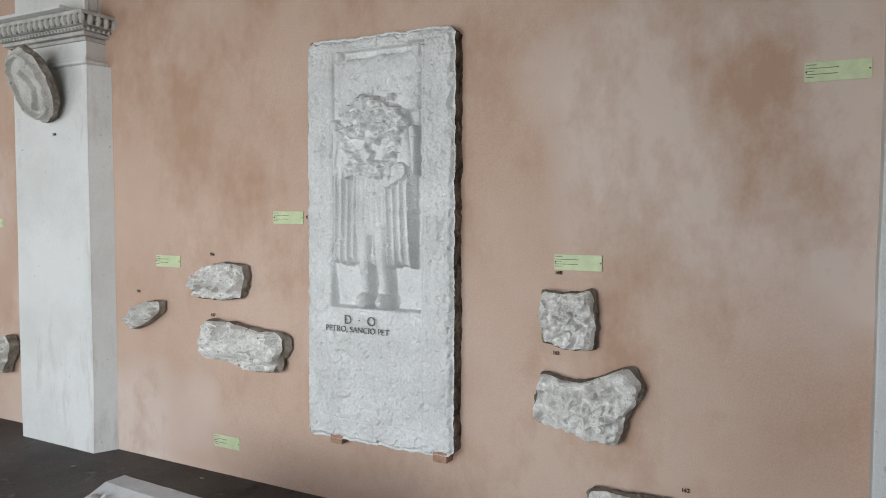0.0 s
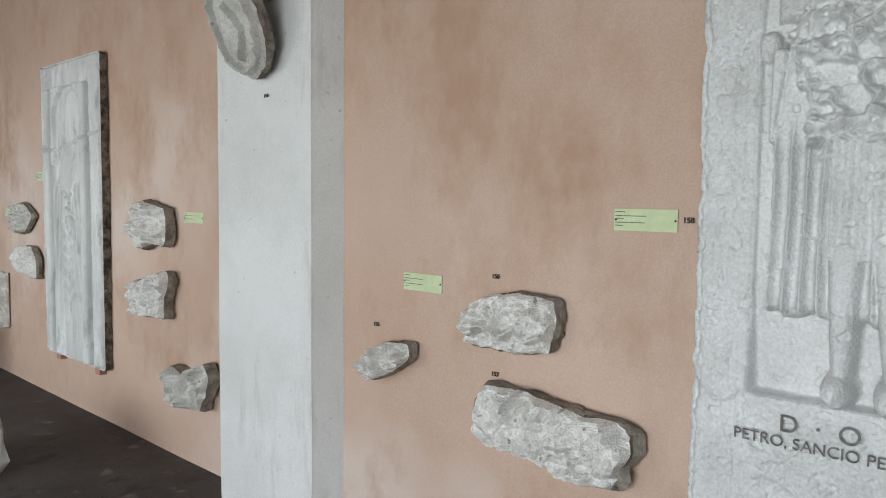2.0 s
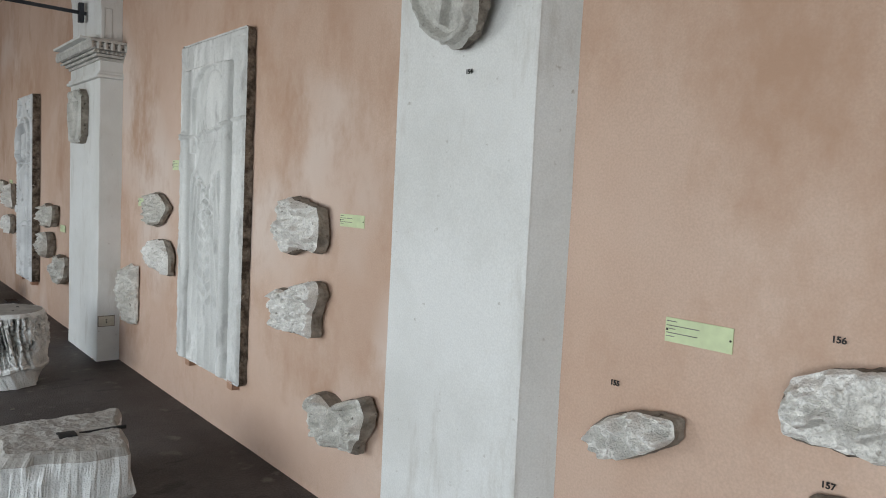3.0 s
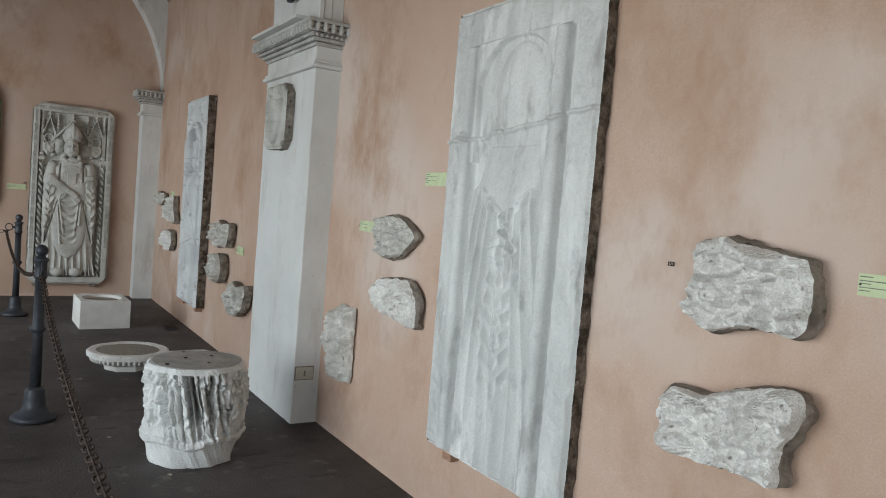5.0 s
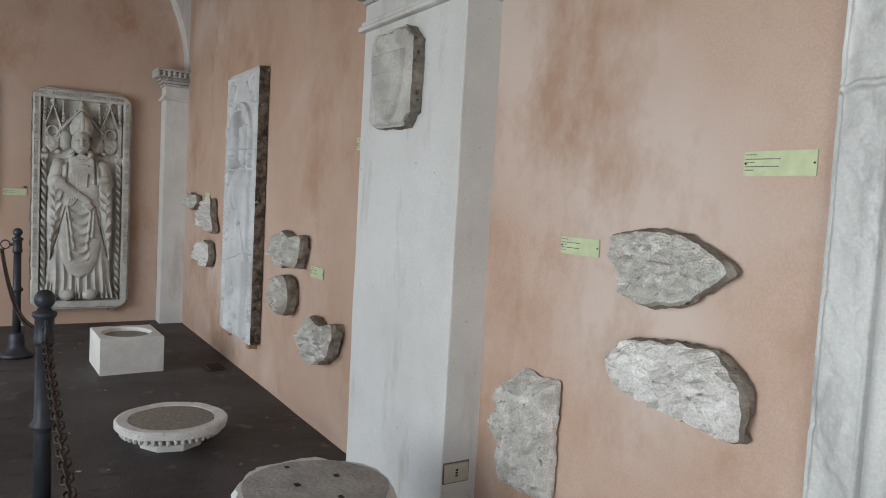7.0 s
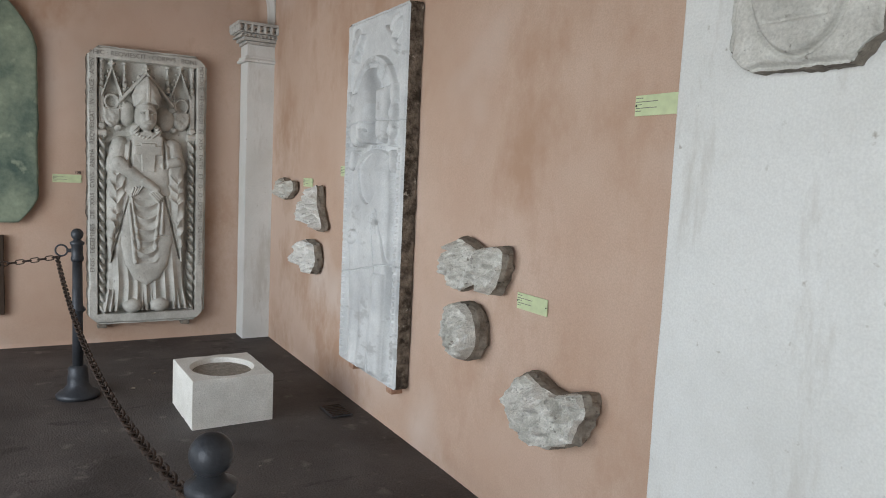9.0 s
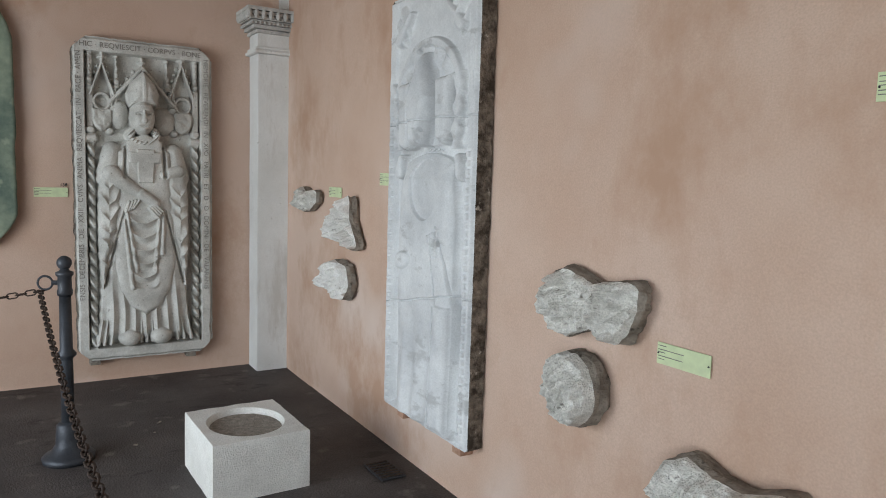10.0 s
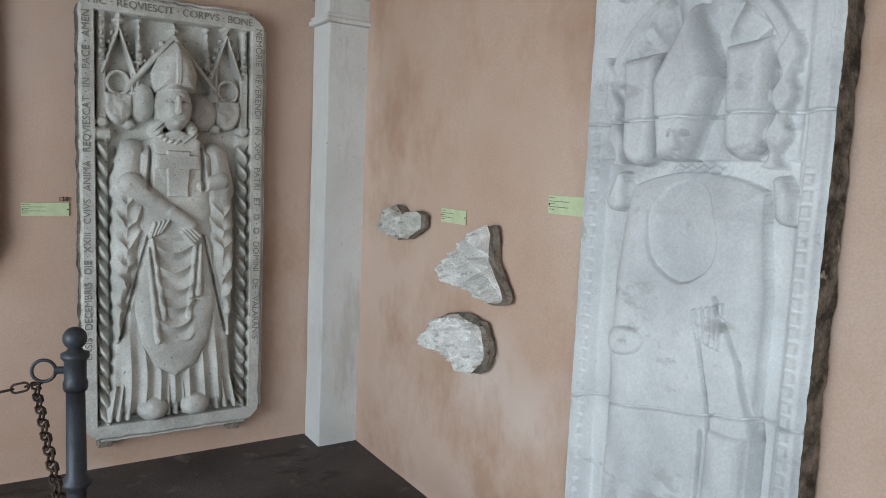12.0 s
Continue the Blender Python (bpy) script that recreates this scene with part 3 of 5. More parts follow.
def relief_b(u, v):
    H = 0.003 * np_noise(u * 30, v * 30, 41, 3)
    out = step(d_box(u, v, 0.02, 0.12, 0.05, 2.0), 0.01) + step(d_box(u, v, 0.86, 0.97, 0.05, 2.0), 0.01)
    H += out * 0.007 * np.clip(np_noise(u * 14, v * 14 + u * 8, 42, 3) * 1.5, -1, 1)
    # roll mouldings with a channel beside each
    low = step(d_box(u, v, 0, 1, 0.02, 1.87), 0.02)
    for x, s in ((0.182, 1), (0.785, -1)):
        H += dome(np.abs(u - x) - 0.036, 0.034, 0.034) * low
        H -= 0.020 * step(np.abs(u - x + s * 0.045) - 0.006, 0.012) * low
    inside = step(d_box(u, v, 0.222, 0.748, 0.02, 1.88), 0.014)
    F = -0.022 + 0.004 * np_noise(u * 6, v * 5, 48, 3)
    # arched head field, the head worn to nothing
    niche = np.maximum(d_box(u, v, 0.232, 0.738, 1.2, 1.70), -1)
    niche = np.minimum(niche, d_ell(u, v, 0.485, 1.66, 0.253, 0.225))
    F = np.where(v > 1.35, F + 0.03 * (1 - step(niche, 0.02)), F)
    F = np.maximum(F, -0.026 + crest(d_ell(u, v, 0.51, 1.66, 0.17, 0.20), 0.10, 0.022))
    F += 0.010 * step(d_ell(u, v, 0.44, 1.63, 0.055, 0.12), 0.05)
    ck = np.abs(u - 0.455 - 0.02 * np_noise(v * 8, u * 0 + 2, 46)) - 0.004
    F -= 0.010 * step(ck, 0.008) * step(d_box(u, v, 0.3, 0.6, 1.5, 2.0), 0.02)
    # shoulders and the robe that widens downwards, with long curving folds
    half = 0.15 + 0.10 * np.clip((1.45 - v) / 0.3, 0, 1)
    robe = np.maximum(np.abs(u - 0.487) - half, v - 1.42)
    s = np.abs(u - 0.50)
    lane = s * 12 / (0.55 + 0.45 * np.clip((1.2 - v) / 0.9, 0, 1)) + 0.5 * np_noise(u * 3, v * 1.3, 43, 2)
    pleat = np.abs(np.mod(lane, 1) - 0.5) * 2
    below = np.clip((1.16 + 0.5 * s - v) / 0.06, 0, 1)
    F = np.maximum(F, -0.02 + crest(robe, 0.07, 0.026) * np.clip((1.44 - v) / 0.22, 0, 1) + step(robe, 0.03) * below * 0.028 * (pleat ** 1.5 - 0.35))
    # V of the collar and the gathered ends along it
    vee = v - (1.125 + 0.66 * s)
    F += 0.012 * step(np.abs(vee) - 0.006, 0.018) * step(s - 0.16, 0.03)
    F += 0.008 * step(np.abs(vee + 0.025) - 0.022, 0.02) * np.sin(u * 190) * step(s - 0.18, 0.03)
    # slit sleeve over the waist
    slit = d_cap(u, v, 0.50, 1.09, 0.585, 0.985, 0.028)
    F += 0.010 * step(np.abs(slit) - 0.006, 0.016) - 0.012 * step(slit + 0.01, 0.02)
    knot = np.abs(np.abs(u - 0.49) * 0.9 + np.abs(v - 0.985) - 0.075)
    F += 0.008 * step(knot - 0.006, 0.016)
    F += dome(d_ell(u, v, 0.49, 0.965, 0.05, 0.035), 0.03, 0.016)
    # nested hanging folds in the middle
    mid = np.maximum(np.abs(u - 0.515) - 0.095, np.maximum(0.40 - v, v - 0.91))
    nest = np.abs(np.mod((v - 1.6 * np.abs(u - 0.515) + 0.02 * np_noise(u * 8, v * 8, 47)) * 11, 1) - 0.5) * 2
    F += step(mid, 0.05) * 0.013 * (nest ** 1.5 - 0.4)
    H = H * (1 - inside) + inside * (F + 0.002 * np_noise(u * 18, v * 8, 44))
    # mended break, a proud seam of mortar
    br = np.abs(v - (1.45 + 0.10 * (u - 0.1) + 0.012 * np_noise(u * 14, v * 0 + 3, 45)))
    H += 0.012 * step(br - 0.008, 0.01)
    H += 0.014 * step(d_ell(u, v, 0.175, 1.46, 0.035, 0.025), 0.02)
    return H


def relief_c(u, v):
    H = 0.001 * np_noise(u * 30, v * 30, 51)
    # dentil strings down both borders
    for x, top in ((0.06, 1.55), (0.80, 1.36)):
        H += 0.008 * step(np.abs(u - x) - 0.012, 0.006) * (np.mod(v * 26, 1) > 0.35) * step(v - top, 0.02)
    H -= 0.007 * step(np.abs(u - 0.775) - 0.004, 0.008) * step(v - 1.5, 0.02)
    H -= 0.006 * step(np.abs(u - 0.815) - 0.003, 0.006) * step(1.62 - v, 0.02)
    inside = step(d_box(u, v, 0.085, 0.768, 0.03, 2.10), 0.03)
    F = -0.022 + 0.004 * np_noise(u * 8, v * 5, 53)
    # shell niche: a band round a fan of lobes
    ex, ez = (u - 0.425) / 0.30, (v - 1.57) / 0.29
    r, ang = np.hypot(ex, ez), np.arctan2(ez, ex)
    up = step(1.60 - v, 0.03)
    F += 0.030 * step(np.abs(r - 1.02) - 0.07, 0.06) * up
    F += up * step(r - 0.95, 0.04) * (0.006 + 0.022 * np.abs(np.cos(ang * 7.5)) * np.clip((r - 0.55) / 0.2, 0, 1))
    for x, sgn in ((0.16, 1), (0.70, -1)):
        q = d_ell(u, v, x, 1.97, 0.075, 0.12)
        F += dome(q, 0.05, 0.026) * (1 + 0.45 * np.sin(u * 80 + sgn * v * 50))
        F = np.maximum(F, crest(d_cap(u, v, x - sgn * 0.02, 1.90, x + sgn * 0.10, 2.02, 0.03, 0.012), 0.02, 0.018))
    # scalloped rim of the cushion at both sides
    for x in (0.145, 0.712):
        lobe = np.abs(u - x + 0.25 * (v - 1.5) * (1 if x < 0.4 else -0.3)) - 0.026 - 0.010 * np.sin(v * 62)
        F = np.maximum(F, np.where((v > 1.36) & (v < 1.70), crest(lobe, 0.02, 0.026) - 0.008, -1))
    for cx in (0.19, 0.728):
        F = np.maximum(F, crest(d_cap(u, v, cx, 1.325, cx + (0.03 if cx > 0.5 else -0.015), 1.25, 0.016, 0.036), 0.025, 0.022))
    # two halves of the cushion
    for cx, z0 in ((0.255, 1.42), (0.615, 1.44)):
        c = np.maximum(d_cap(u, v, cx, 1.75, cx + 0.01, z0, 0.068, 0.062), v - 1.690 - 0.08 * (u - cx))
        F = np.maximum(F, crest(c, 0.035, 0.040) - 0.004)
    # kite of the mitred head
    half = np.where(v > 1.60, 0.108 - 0.50 * (v - 1.60), 0.108 - 0.26 * (1.60 - v))
    mitre = np.maximum(np.abs(u - 0.43 - 0.10 * (v - 1.6)) - half, 1.375 - v)
    F = np.maximum(F, crest(mitre, 0.05, 0.058))
    F -= 0.024 * step(np.abs(np.abs(u - 0.445) - 0.020) - 0.005, 0.008) * step(np.abs(v - 1.452) - 0.007, 0.008)
    F += 0.010 * step(d_cap(u, v, 0.445, 1.45, 0.447, 1.415, 0.006, 0.01), 0.008)
    F += 0.012 * np.sin(u * 150) * np.sin(v * 120) * step(d_ell(u, v, 0.45, 1.355, 0.09, 0.035), 0.02)
    # smooth worn body
    half = 0.225 + 0.035 * np.clip((1.30 - v) / 0.3, 0, 1)
    body = np.maximum(np.abs(u - 0.455) - half, v - 1.345 + 0.9 * (u - 0.455) ** 2)
    F = np.maximum(F, crest(body, 0.07, 0.030) * np.clip((1.38 - v) / 0.16, 0, 1) - 0.010 + 0.006 * np.clip((1.3 - v) / 0.1, 0, 1) + 0.003 * np_noise(u * 5, v * 4, 58, 2))
    worn = d_ell(u, v, 0.45, 1.175, 0.125, 0.15) + 0.016 * np_noise(u * 8, v * 8, 54)
    F -= 0.013 * step(worn, 0.006) * np.clip(1.4 - (v - 1.02) / 0.3, 0, 1)
    # hands, hanging sleeve and the staff's long edge
    F += dome(d_ell(u, v, 0.27, 0.815, 0.085, 0.045, 0.2), 0.03, 0.014)
    for k in range(5):
        F += dome(d_cap(u, v, 0.545 + 0.016 * k, 0.885 - 0.004 * k, 0.525 + 0.022 * k, 0.955 + 0.008 * k, 0.008), 0.008, 0.010)
    for a, b, c, d in ((0.585, 1.00, 0.672, 0.84), (0.672, 0.84, 0.722, 0.64), (0.722, 0.64, 0.73, 0.05), (0.537, 0.89, 0.583, 0.73), (0.583, 0.73, 0.60, 0.63), (0.575, 0.62, 0.57, 0.06)):
        F -= 0.016 * step(d_cap(u, v, a, b, c, d, 0.005), 0.012)
    F += dome(d_box(u, v, 0.60, 0.705, 0.05, 0.64), 0.05, 0.016)
    F -= 0.010 * step(d_cap(u, v, 0.205, 0.80, 0.21, 0.45, 0.004), 0.012)
    F += 0.006 * np.sin(u * 46 + 1.5 * np_noise(u * 3, v * 2, 55, 2)) * np.clip((0.55 - v) / 0.2, 0, 1)
    H = H * (1 - inside) + inside * F
    # breaks right across
    for z, sl, sd in ((0.56, 0.19, 56), (1.492, 0.02, 57)):
        line = z + sl * np.minimum(u, 0.7) + 0.010 * np_noise(u * 11, v * 0 + sd, sd)
        H += -0.014 * step(np.abs(v - line) - 0.003, 0.006)
    return H


def relief_e(u, v):
    H = 0.0015 * np_noise(u * 30, v * 30, 61)
    G = -0.055
    inside = step(d_box(u, v, 0.070, 0.825, 0.07, 2.125), 0.010)
    F = G + 0.003 * np_noise(u * 10, v * 10, 62)
    # twisted columns on the flanks, plain piers above them
    for x in (0.102, 0.792):
        col = dome(np.abs(u - x) - 0.027, 0.027, 0.05)
        tw = 0.70 + 0.45 * np.sin(v * 74 + (u - x) * 75)
        F = np.maximum(F, np.where(v < 1.52, G + col * tw * 1.2, G + dome(np.abs(u - x) - 0.02, 0.012, 0.035)))
        F = np.maximum(F, G + np.where(np.abs(u - x) < 0.036, dome(np.abs(v - 1.545) - 0.035, 0.03, 0.05), 0))
    # gables, a tall one between two small ones
    for cx, top, half, base, w in ((0.435, 2.045, 0.205, 1.80, 0.017), (0.178, 2.06, 0.075, 1.84, 0.011), (0.70, 2.085, 0.075, 1.87, 0.011)):
        for s in (-1, 1):
            F = np.maximum(F, G + crest(d_cap(u, v, cx, top, cx + s * half, base, w), 0.012, 0.05))
            for k in range(4):
                F = np.maximum(F, G + crest(d_ell(u, v, cx + s * half * (0.2 + 0.2 * k) + s * 0.014, top + (base - top) * (0.2 + 0.2 * k) + 0.018, 0.010, 0.013), 0.01, 0.04))
        F = np.maximum(F, G + crest(np.minimum(d_ell(u, v, cx, top + 0.035, 0.030, 0.014), d_ell(u, v, cx, top + 0.04, 0.012, 0.036)), 0.012, 0.05))
    for cx in (0.100, 0.270, 0.600, 0.793):
        F = np.maximum(F, G + crest(d_cap(u, v, cx, 2.11, cx, 1.91, 0.004, 0.022), 0.014, 0.045) * (1 + 0.2 * np.sin(v * 140)))
        F = np.maximum(F, G + crest(d_ell(u, v, cx, 2.105, 0.018, 0.012), 0.01, 0.045))
    for cx, z in ((0.100, 1.60), (0.250, 1.74), (0.635, 1.76), (0.793, 1.60)):
        F = np.maximum(F, G + crest(d_box(u, v, cx - 0.024, cx + 0.024, z, 1.91), 0.008, 0.036) - 0.012 * step(np.abs(u - cx) - 0.006, 0.006))
        F = np.maximum(F, G + crest(d_ell(u, v, cx, z, 0.034, 0.03), 0.016, 0.048))
    # shields hung from trefoil loops
    for cx, cz in ((0.175, 1.695), (0.708, 1.70)):
        sh = np.maximum(d_box(u, v, cx - 0.066, cx + 0.066, cz - 0.11, cz + 0.055), d_ell(u, v, cx, cz + 0.03, 0.075, 0.135))
        F = np.maximum(F, G + 0.012 + crest(sh, 0.016, 0.036) + step(sh, 0.01) * 0.010 * np_noise(u * 26, v * 26, 63, 2))
        F = np.maximum(F, G + 0.038 * step(np.abs(d_ell(u, v, cx, cz + 0.10, 0.05, 0.055)) - 0.010, 0.01))
        F = np.maximum(F, G + crest(d_ell(u, v, cx + (0.05 if cx < 0.4 else -0.06), cz - 0.10, 0.03, 0.028), 0.02, 0.04))
    # cushion lobes beside the head
    for cx, cz, a in ((0.285, 1.71, 0.065), (0.575, 1.68, 0.085)):
        F = np.maximum(F, G + crest(d_ell(u, v, cx, cz, a, 0.10), 0.07, 0.065))
    # alb: the underlying figure from shoulder to hem
    half = np.interp(v, [0.10, 0.5, 0.9, 1.28, 1.42, 1.50, 1.58], [0.315, 0.29, 0.295, 0.280, 0.235, 0.18, 0.10])
    body = np.maximum(np.maximum(np.abs(u - 0.435) - half, v - 1.60 + 0.55 * np.abs(u - 0.435)), 0.10 - v)
    lane = (u - 0.435) * (15 - 3 * np.clip(0.6 - v, 0, 1)) + 0.5 * np_noise(u * 3, v * 2, 64, 2)
    pl = np.abs(np.mod(lane, 1) - 0.5) * 2
    low = np.clip((0.62 - v) / 0.3, 0.15, 1)
    F = np.maximum(F, G + 0.015 + crest(body, 0.10, 0.060) + step(body, 0.04) * 0.022 * (pl ** 1.6 - 0.4) * low)
    # chasuble ending in a deep round point
    ch = np.interp(v, [0.30, 0.36, 0.48, 0.66, 0.95, 1.5], [0.0, 0.10, 0.165, 0.20, 0.185, 0.17])
    chas = np.maximum(np.abs(u - 0.437) - ch, v - 1.56 + 0.6 * np.abs(u - 0.437))
    F = np.where(chas < 0, np.maximum(F - 0.02, 0.016) + dome(chas, 0.07, 0.024), F)
    # hollow folds nested down the middle of it
    cen = np.maximum(np.abs(u - 0.425) - 0.085, np.maximum(0.50 - v, v - 1.03))
    nest = np.abs(np.mod((v - 5.5 * (u - 0.425) ** 2 + 0.012 * np_noise(u * 7, v * 5, 65)) * 10.5, 1) - 0.5) * 2
    F += step(cen, 0.05) * 0.024 * (nest ** 1.5 - 0.45)
    for a, b, c, d in ((0.315, 1.03, 0.375, 0.62), (0.53, 1.03, 0.495, 0.62), (0.295, 0.98, 0.345, 0.50), (0.555, 1.00, 0.545, 0.74)):
        F += dome(d_cap(u, v, a, b, c, d, 0.010, 0.016), 0.014, 0.014)
    F -= 0.010 * step(d_box(u, v, 0.50, 0.60, 0.715, 0.721), 0.008)
    # wide sleeves: smooth upper arms, then cloth hanging to a long point
    for s in (-1, 1):
        c = lambda x: 0.435 + s * x
        up = d_cap(u, v, c(0.20), 1.46, c(0.235), 1.28, 0.065, 0.075)
        F = np.maximum(F, G + 0.03 + crest(up, 0.08, 0.058))
        inner = np.interp(v, [0.48, 0.75, 1.05, 1.30], [0.265, 0.225, 0.15, 0.14])
        outer = np.interp(v, [0.48, 0.75, 1.05, 1.30], [0.285, 0.300, 0.302, 0.290])
        w = s * (u - 0.435)
        sl = np.maximum(np.maximum(inner - w, w - outer), np.maximum(0.49 - v, v - 1.32))
        sw = np.abs(np.mod((v - 1.35 * np.abs(w - 0.235) + 0.075 * np_noise(u * 5, v * 5, 66)) * 8.5 + 0.3 * s, 1) - 0.5) * 2
        F = np.maximum(F, G + 0.03 + crest(sl, 0.05, 0.066) + step(sl, 0.03) * 0.026 * (sw ** 2 - 0.35) * np.clip((1.27 - v) / 0.1, 0, 1) * (0.75 + 0.5 * np_noise(u * 6, v * 4, 67)))
        F -= 0.022 * step(d_cap(u, v, c(0.135), 1.04, c(0.262), 0.52, 0.006), 0.014)
    # crossed forearms and hands
    F = np.maximum(F, 0.026 + crest(d_cap(u, v, 0.22, 1.30, 0.40, 1.17, 0.062, 0.040), 0.05, 0.040))
    F = np.maximum(F, 0.034 + crest(d_cap(u, v, 0.41, 1.165, 0.50, 1.10, 0.040, 0.036), 0.035, 0.040))
    for k in range(4):
        F = np.maximum(F, 0.032 + crest(d_cap(u, v, 0.490 - 0.010 * k, 1.100 - 0.012 * k, 0.545 - 0.010 * k, 1.045 - 0.014 * k, 0.013), 0.012, 0.036))
        F = np.maximum(F, 0.026 + crest(d_cap(u, v, 0.395 - 0.022 * k, 1.125 - 0.006 * k, 0.345 - 0.016 * k + 0.012, 1.065 - 0.008 * k, 0.012), 0.012, 0.030))
    F = np.maximum(F, 0.022 + crest(d_cap(u, v, 0.66, 1.33, 0.56, 1.30, 0.045, 0.035), 0.04, 0.030))
    # collar, bib and broad cross
    bib = np.maximum(d_ell(u, v, 0.437, 1.50, 0.115, 0.24), v - 1.59 + 0.5 * np.abs(u - 0.437))
    F = np.where(bib < 0, np.maximum(F, 0.034 + dome(bib, 0.03, 0.010)), F)
    coll = np.abs(d_ell(u, v, 0.43, 1.575, 0.085, 0.055)) - 0.02
    F = np.maximum(F, crest(coll, 0.02, 0.048) + step(coll, 0.01) * 0.006 * np.sin((u - v) * 190))
    for x, q in ((0.315, -0.01), (0.56, 0.012)):
        F -= 0.030 * step(d_cap(u, v, x, 1.49, x + q, 1.29, 0.004, 0.012), 0.02)
    cr = np.minimum(d_box(u, v, 0.335, 0.545, 1.385, 1.455), np.maximum(np.abs(u - 0.44) - 0.05 + 0.05 * np.clip(1.30 - v, -0.1, 1), d_box(u, v, 0.3, 0.6, 1.245, 1.475)))
    F += 0.012 * step(cr, 0.006)
    # head under a tall pointed mitre
    F = np.maximum(F, -0.01 + crest(d_ell(u, v, 0.425, 1.695, 0.084, 0.126), 0.05, 0.118))
    half = np.interp(v, [1.76, 1.86, 1.93, 2.02], [0.088, 0.108, 0.080, 0.0])
    mit = np.maximum(np.abs(u - 0.432) - half, 1.77 - v)
    F = np.maximum(F, 0.0 + crest(mit, 0.08, 0.092))
    F += 0.007 * step(np.abs(v - 1.785) - 0.014, 0.008) * step(np.abs(u - 0.43) - 0.085, 0.015)
    F += 0.005 * step(np.abs(u - 0.432) - 0.012, 0.008) * step(d_box(u, v, 0.3, 0.6, 1.80, 1.98), 0.02)
    F += 0.016 * step(d_cap(u, v, 0.425, 1.735, 0.425, 1.668, 0.006, 0.015), 0.012)
    for s in (-1, 1):
        F -= 0.016 * step(d_ell(u, v, 0.425 + s * 0.034, 1.718, 0.020, 0.010), 0.012)
        F += dome(d_ell(u, v, 0.425 + s * 0.034, 1.712, 0.013, 0.007), 0.008, 0.010)
    F -= 0.010 * step(d_ell(u, v, 0.425, 1.632, 0.028, 0.005), 0.008)
    F += dome(d_ell(u, v, 0.425, 1.605, 0.03, 0.015), 0.015, 0.008)
    # feet and the folds gathered round them
    for cx in (0.325, 0.535):
        F = np.maximum(F, 0.012 + crest(d_ell(u, v, cx, 0.135, 0.075, 0.060), 0.05, 0.046))
    for cx in (0.15, 0.185, 0.225, 0.405, 0.44, 0.475, 0.635, 0.675, 0.72):
        F = np.maximum(F, G + 0.02 + crest(d_cap(u, v, cx, 0.27, cx - 0.10 * (0.435 - cx), 0.10, 0.008, 0.018), 0.016, 0.060))
    return H * (1 - inside) + inside * F


def put_slab(name, x0, x1, z0, z1, y_front, y_wall, relief, face, side, nx, nz, label, seed, chip=0.012, corners=0.03, gain=1.3):
    ob = slab(name, x1 - x0, z1 - z0, y_wall - y_front, nx, nz, relief, face, side, pose((x0 + x1) / 2, y_wall, z0), chip, seed, corners, gain)
    return tagged(ob, label, "tomb slab", "carved tomb slabs")


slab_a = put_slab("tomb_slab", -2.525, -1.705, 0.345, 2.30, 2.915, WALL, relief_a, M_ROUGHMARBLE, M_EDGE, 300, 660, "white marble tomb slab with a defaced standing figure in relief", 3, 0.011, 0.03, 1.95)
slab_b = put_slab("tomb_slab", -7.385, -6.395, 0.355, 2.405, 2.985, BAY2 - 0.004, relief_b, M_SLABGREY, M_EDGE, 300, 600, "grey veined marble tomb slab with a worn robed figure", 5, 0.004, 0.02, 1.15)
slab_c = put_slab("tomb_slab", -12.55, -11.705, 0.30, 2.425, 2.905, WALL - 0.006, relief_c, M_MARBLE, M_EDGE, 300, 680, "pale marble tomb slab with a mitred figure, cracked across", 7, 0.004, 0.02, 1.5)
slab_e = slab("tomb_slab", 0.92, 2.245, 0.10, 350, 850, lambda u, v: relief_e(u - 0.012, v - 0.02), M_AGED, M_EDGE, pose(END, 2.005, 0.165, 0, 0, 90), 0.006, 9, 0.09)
tagged(slab_e, "grey-brown marble tomb slab of a mitred bishop with lettered border", "tomb slab", "carved tomb slabs")

# lettering
text_part("inscription", "D  ·  O", 0.062, pose(-0.088, -0.094, 0.602, 90), M_LETTER, slab_a, "black painted capital letters")
text_part("inscription", "PETRO, SANCIO PET", 0.040, pose(-0.105, -0.094, 0.556, 90), M_LETTER, slab_a, "black painted capital letters")
Y = -0.102
text_part("inscription", "+HIC · REQVIESCIT · CORPVS · BONE", 0.050, pose(-0.03, Y, 2.188, 90), M_SHADELETTER, slab_e, "incised gothic capitals")
text_part("inscription", "MEMORIE · REVERENDI · IN · XPO · PATRI · ET · D · O · DOMINI · DE · VALARANIS", 0.047, pose(0.413, Y, 1.32, 0, 0, 0) @ pose(0, 0, 0, 90, 0, 0) @ pose(0, 0, 0, 0, 0, -90), M_SHADELETTER, slab_e, "incised gothic capitals")
text_part("inscription", "ENSIS · DECEMBRIS · DIE · XXIII · CVIVS · ANIMA · REQVIESCAT · IN · PACE · AMEN", 0.047, pose(-0.418, Y, 1.29, 0, 0, 0) @ pose(0, 0, 0, 90, 0, 0) @ pose(0, 0, 0, 0, 0, 90), M_SHADELETTER, slab_e, "incised gothic capitals")


def bracket(x, z, y0, y1, material=None, label="terracotta block supporting a slab"):
    bm = box(bmesh.new(), x - 0.035, x + 0.035, y0, y1, z - 0.055, z + 0.012, 0.004, 0.003, 1)
    return tagged(link_mesh("support_block", bm, material or M_BRICK), label, "support block", "slab supports")


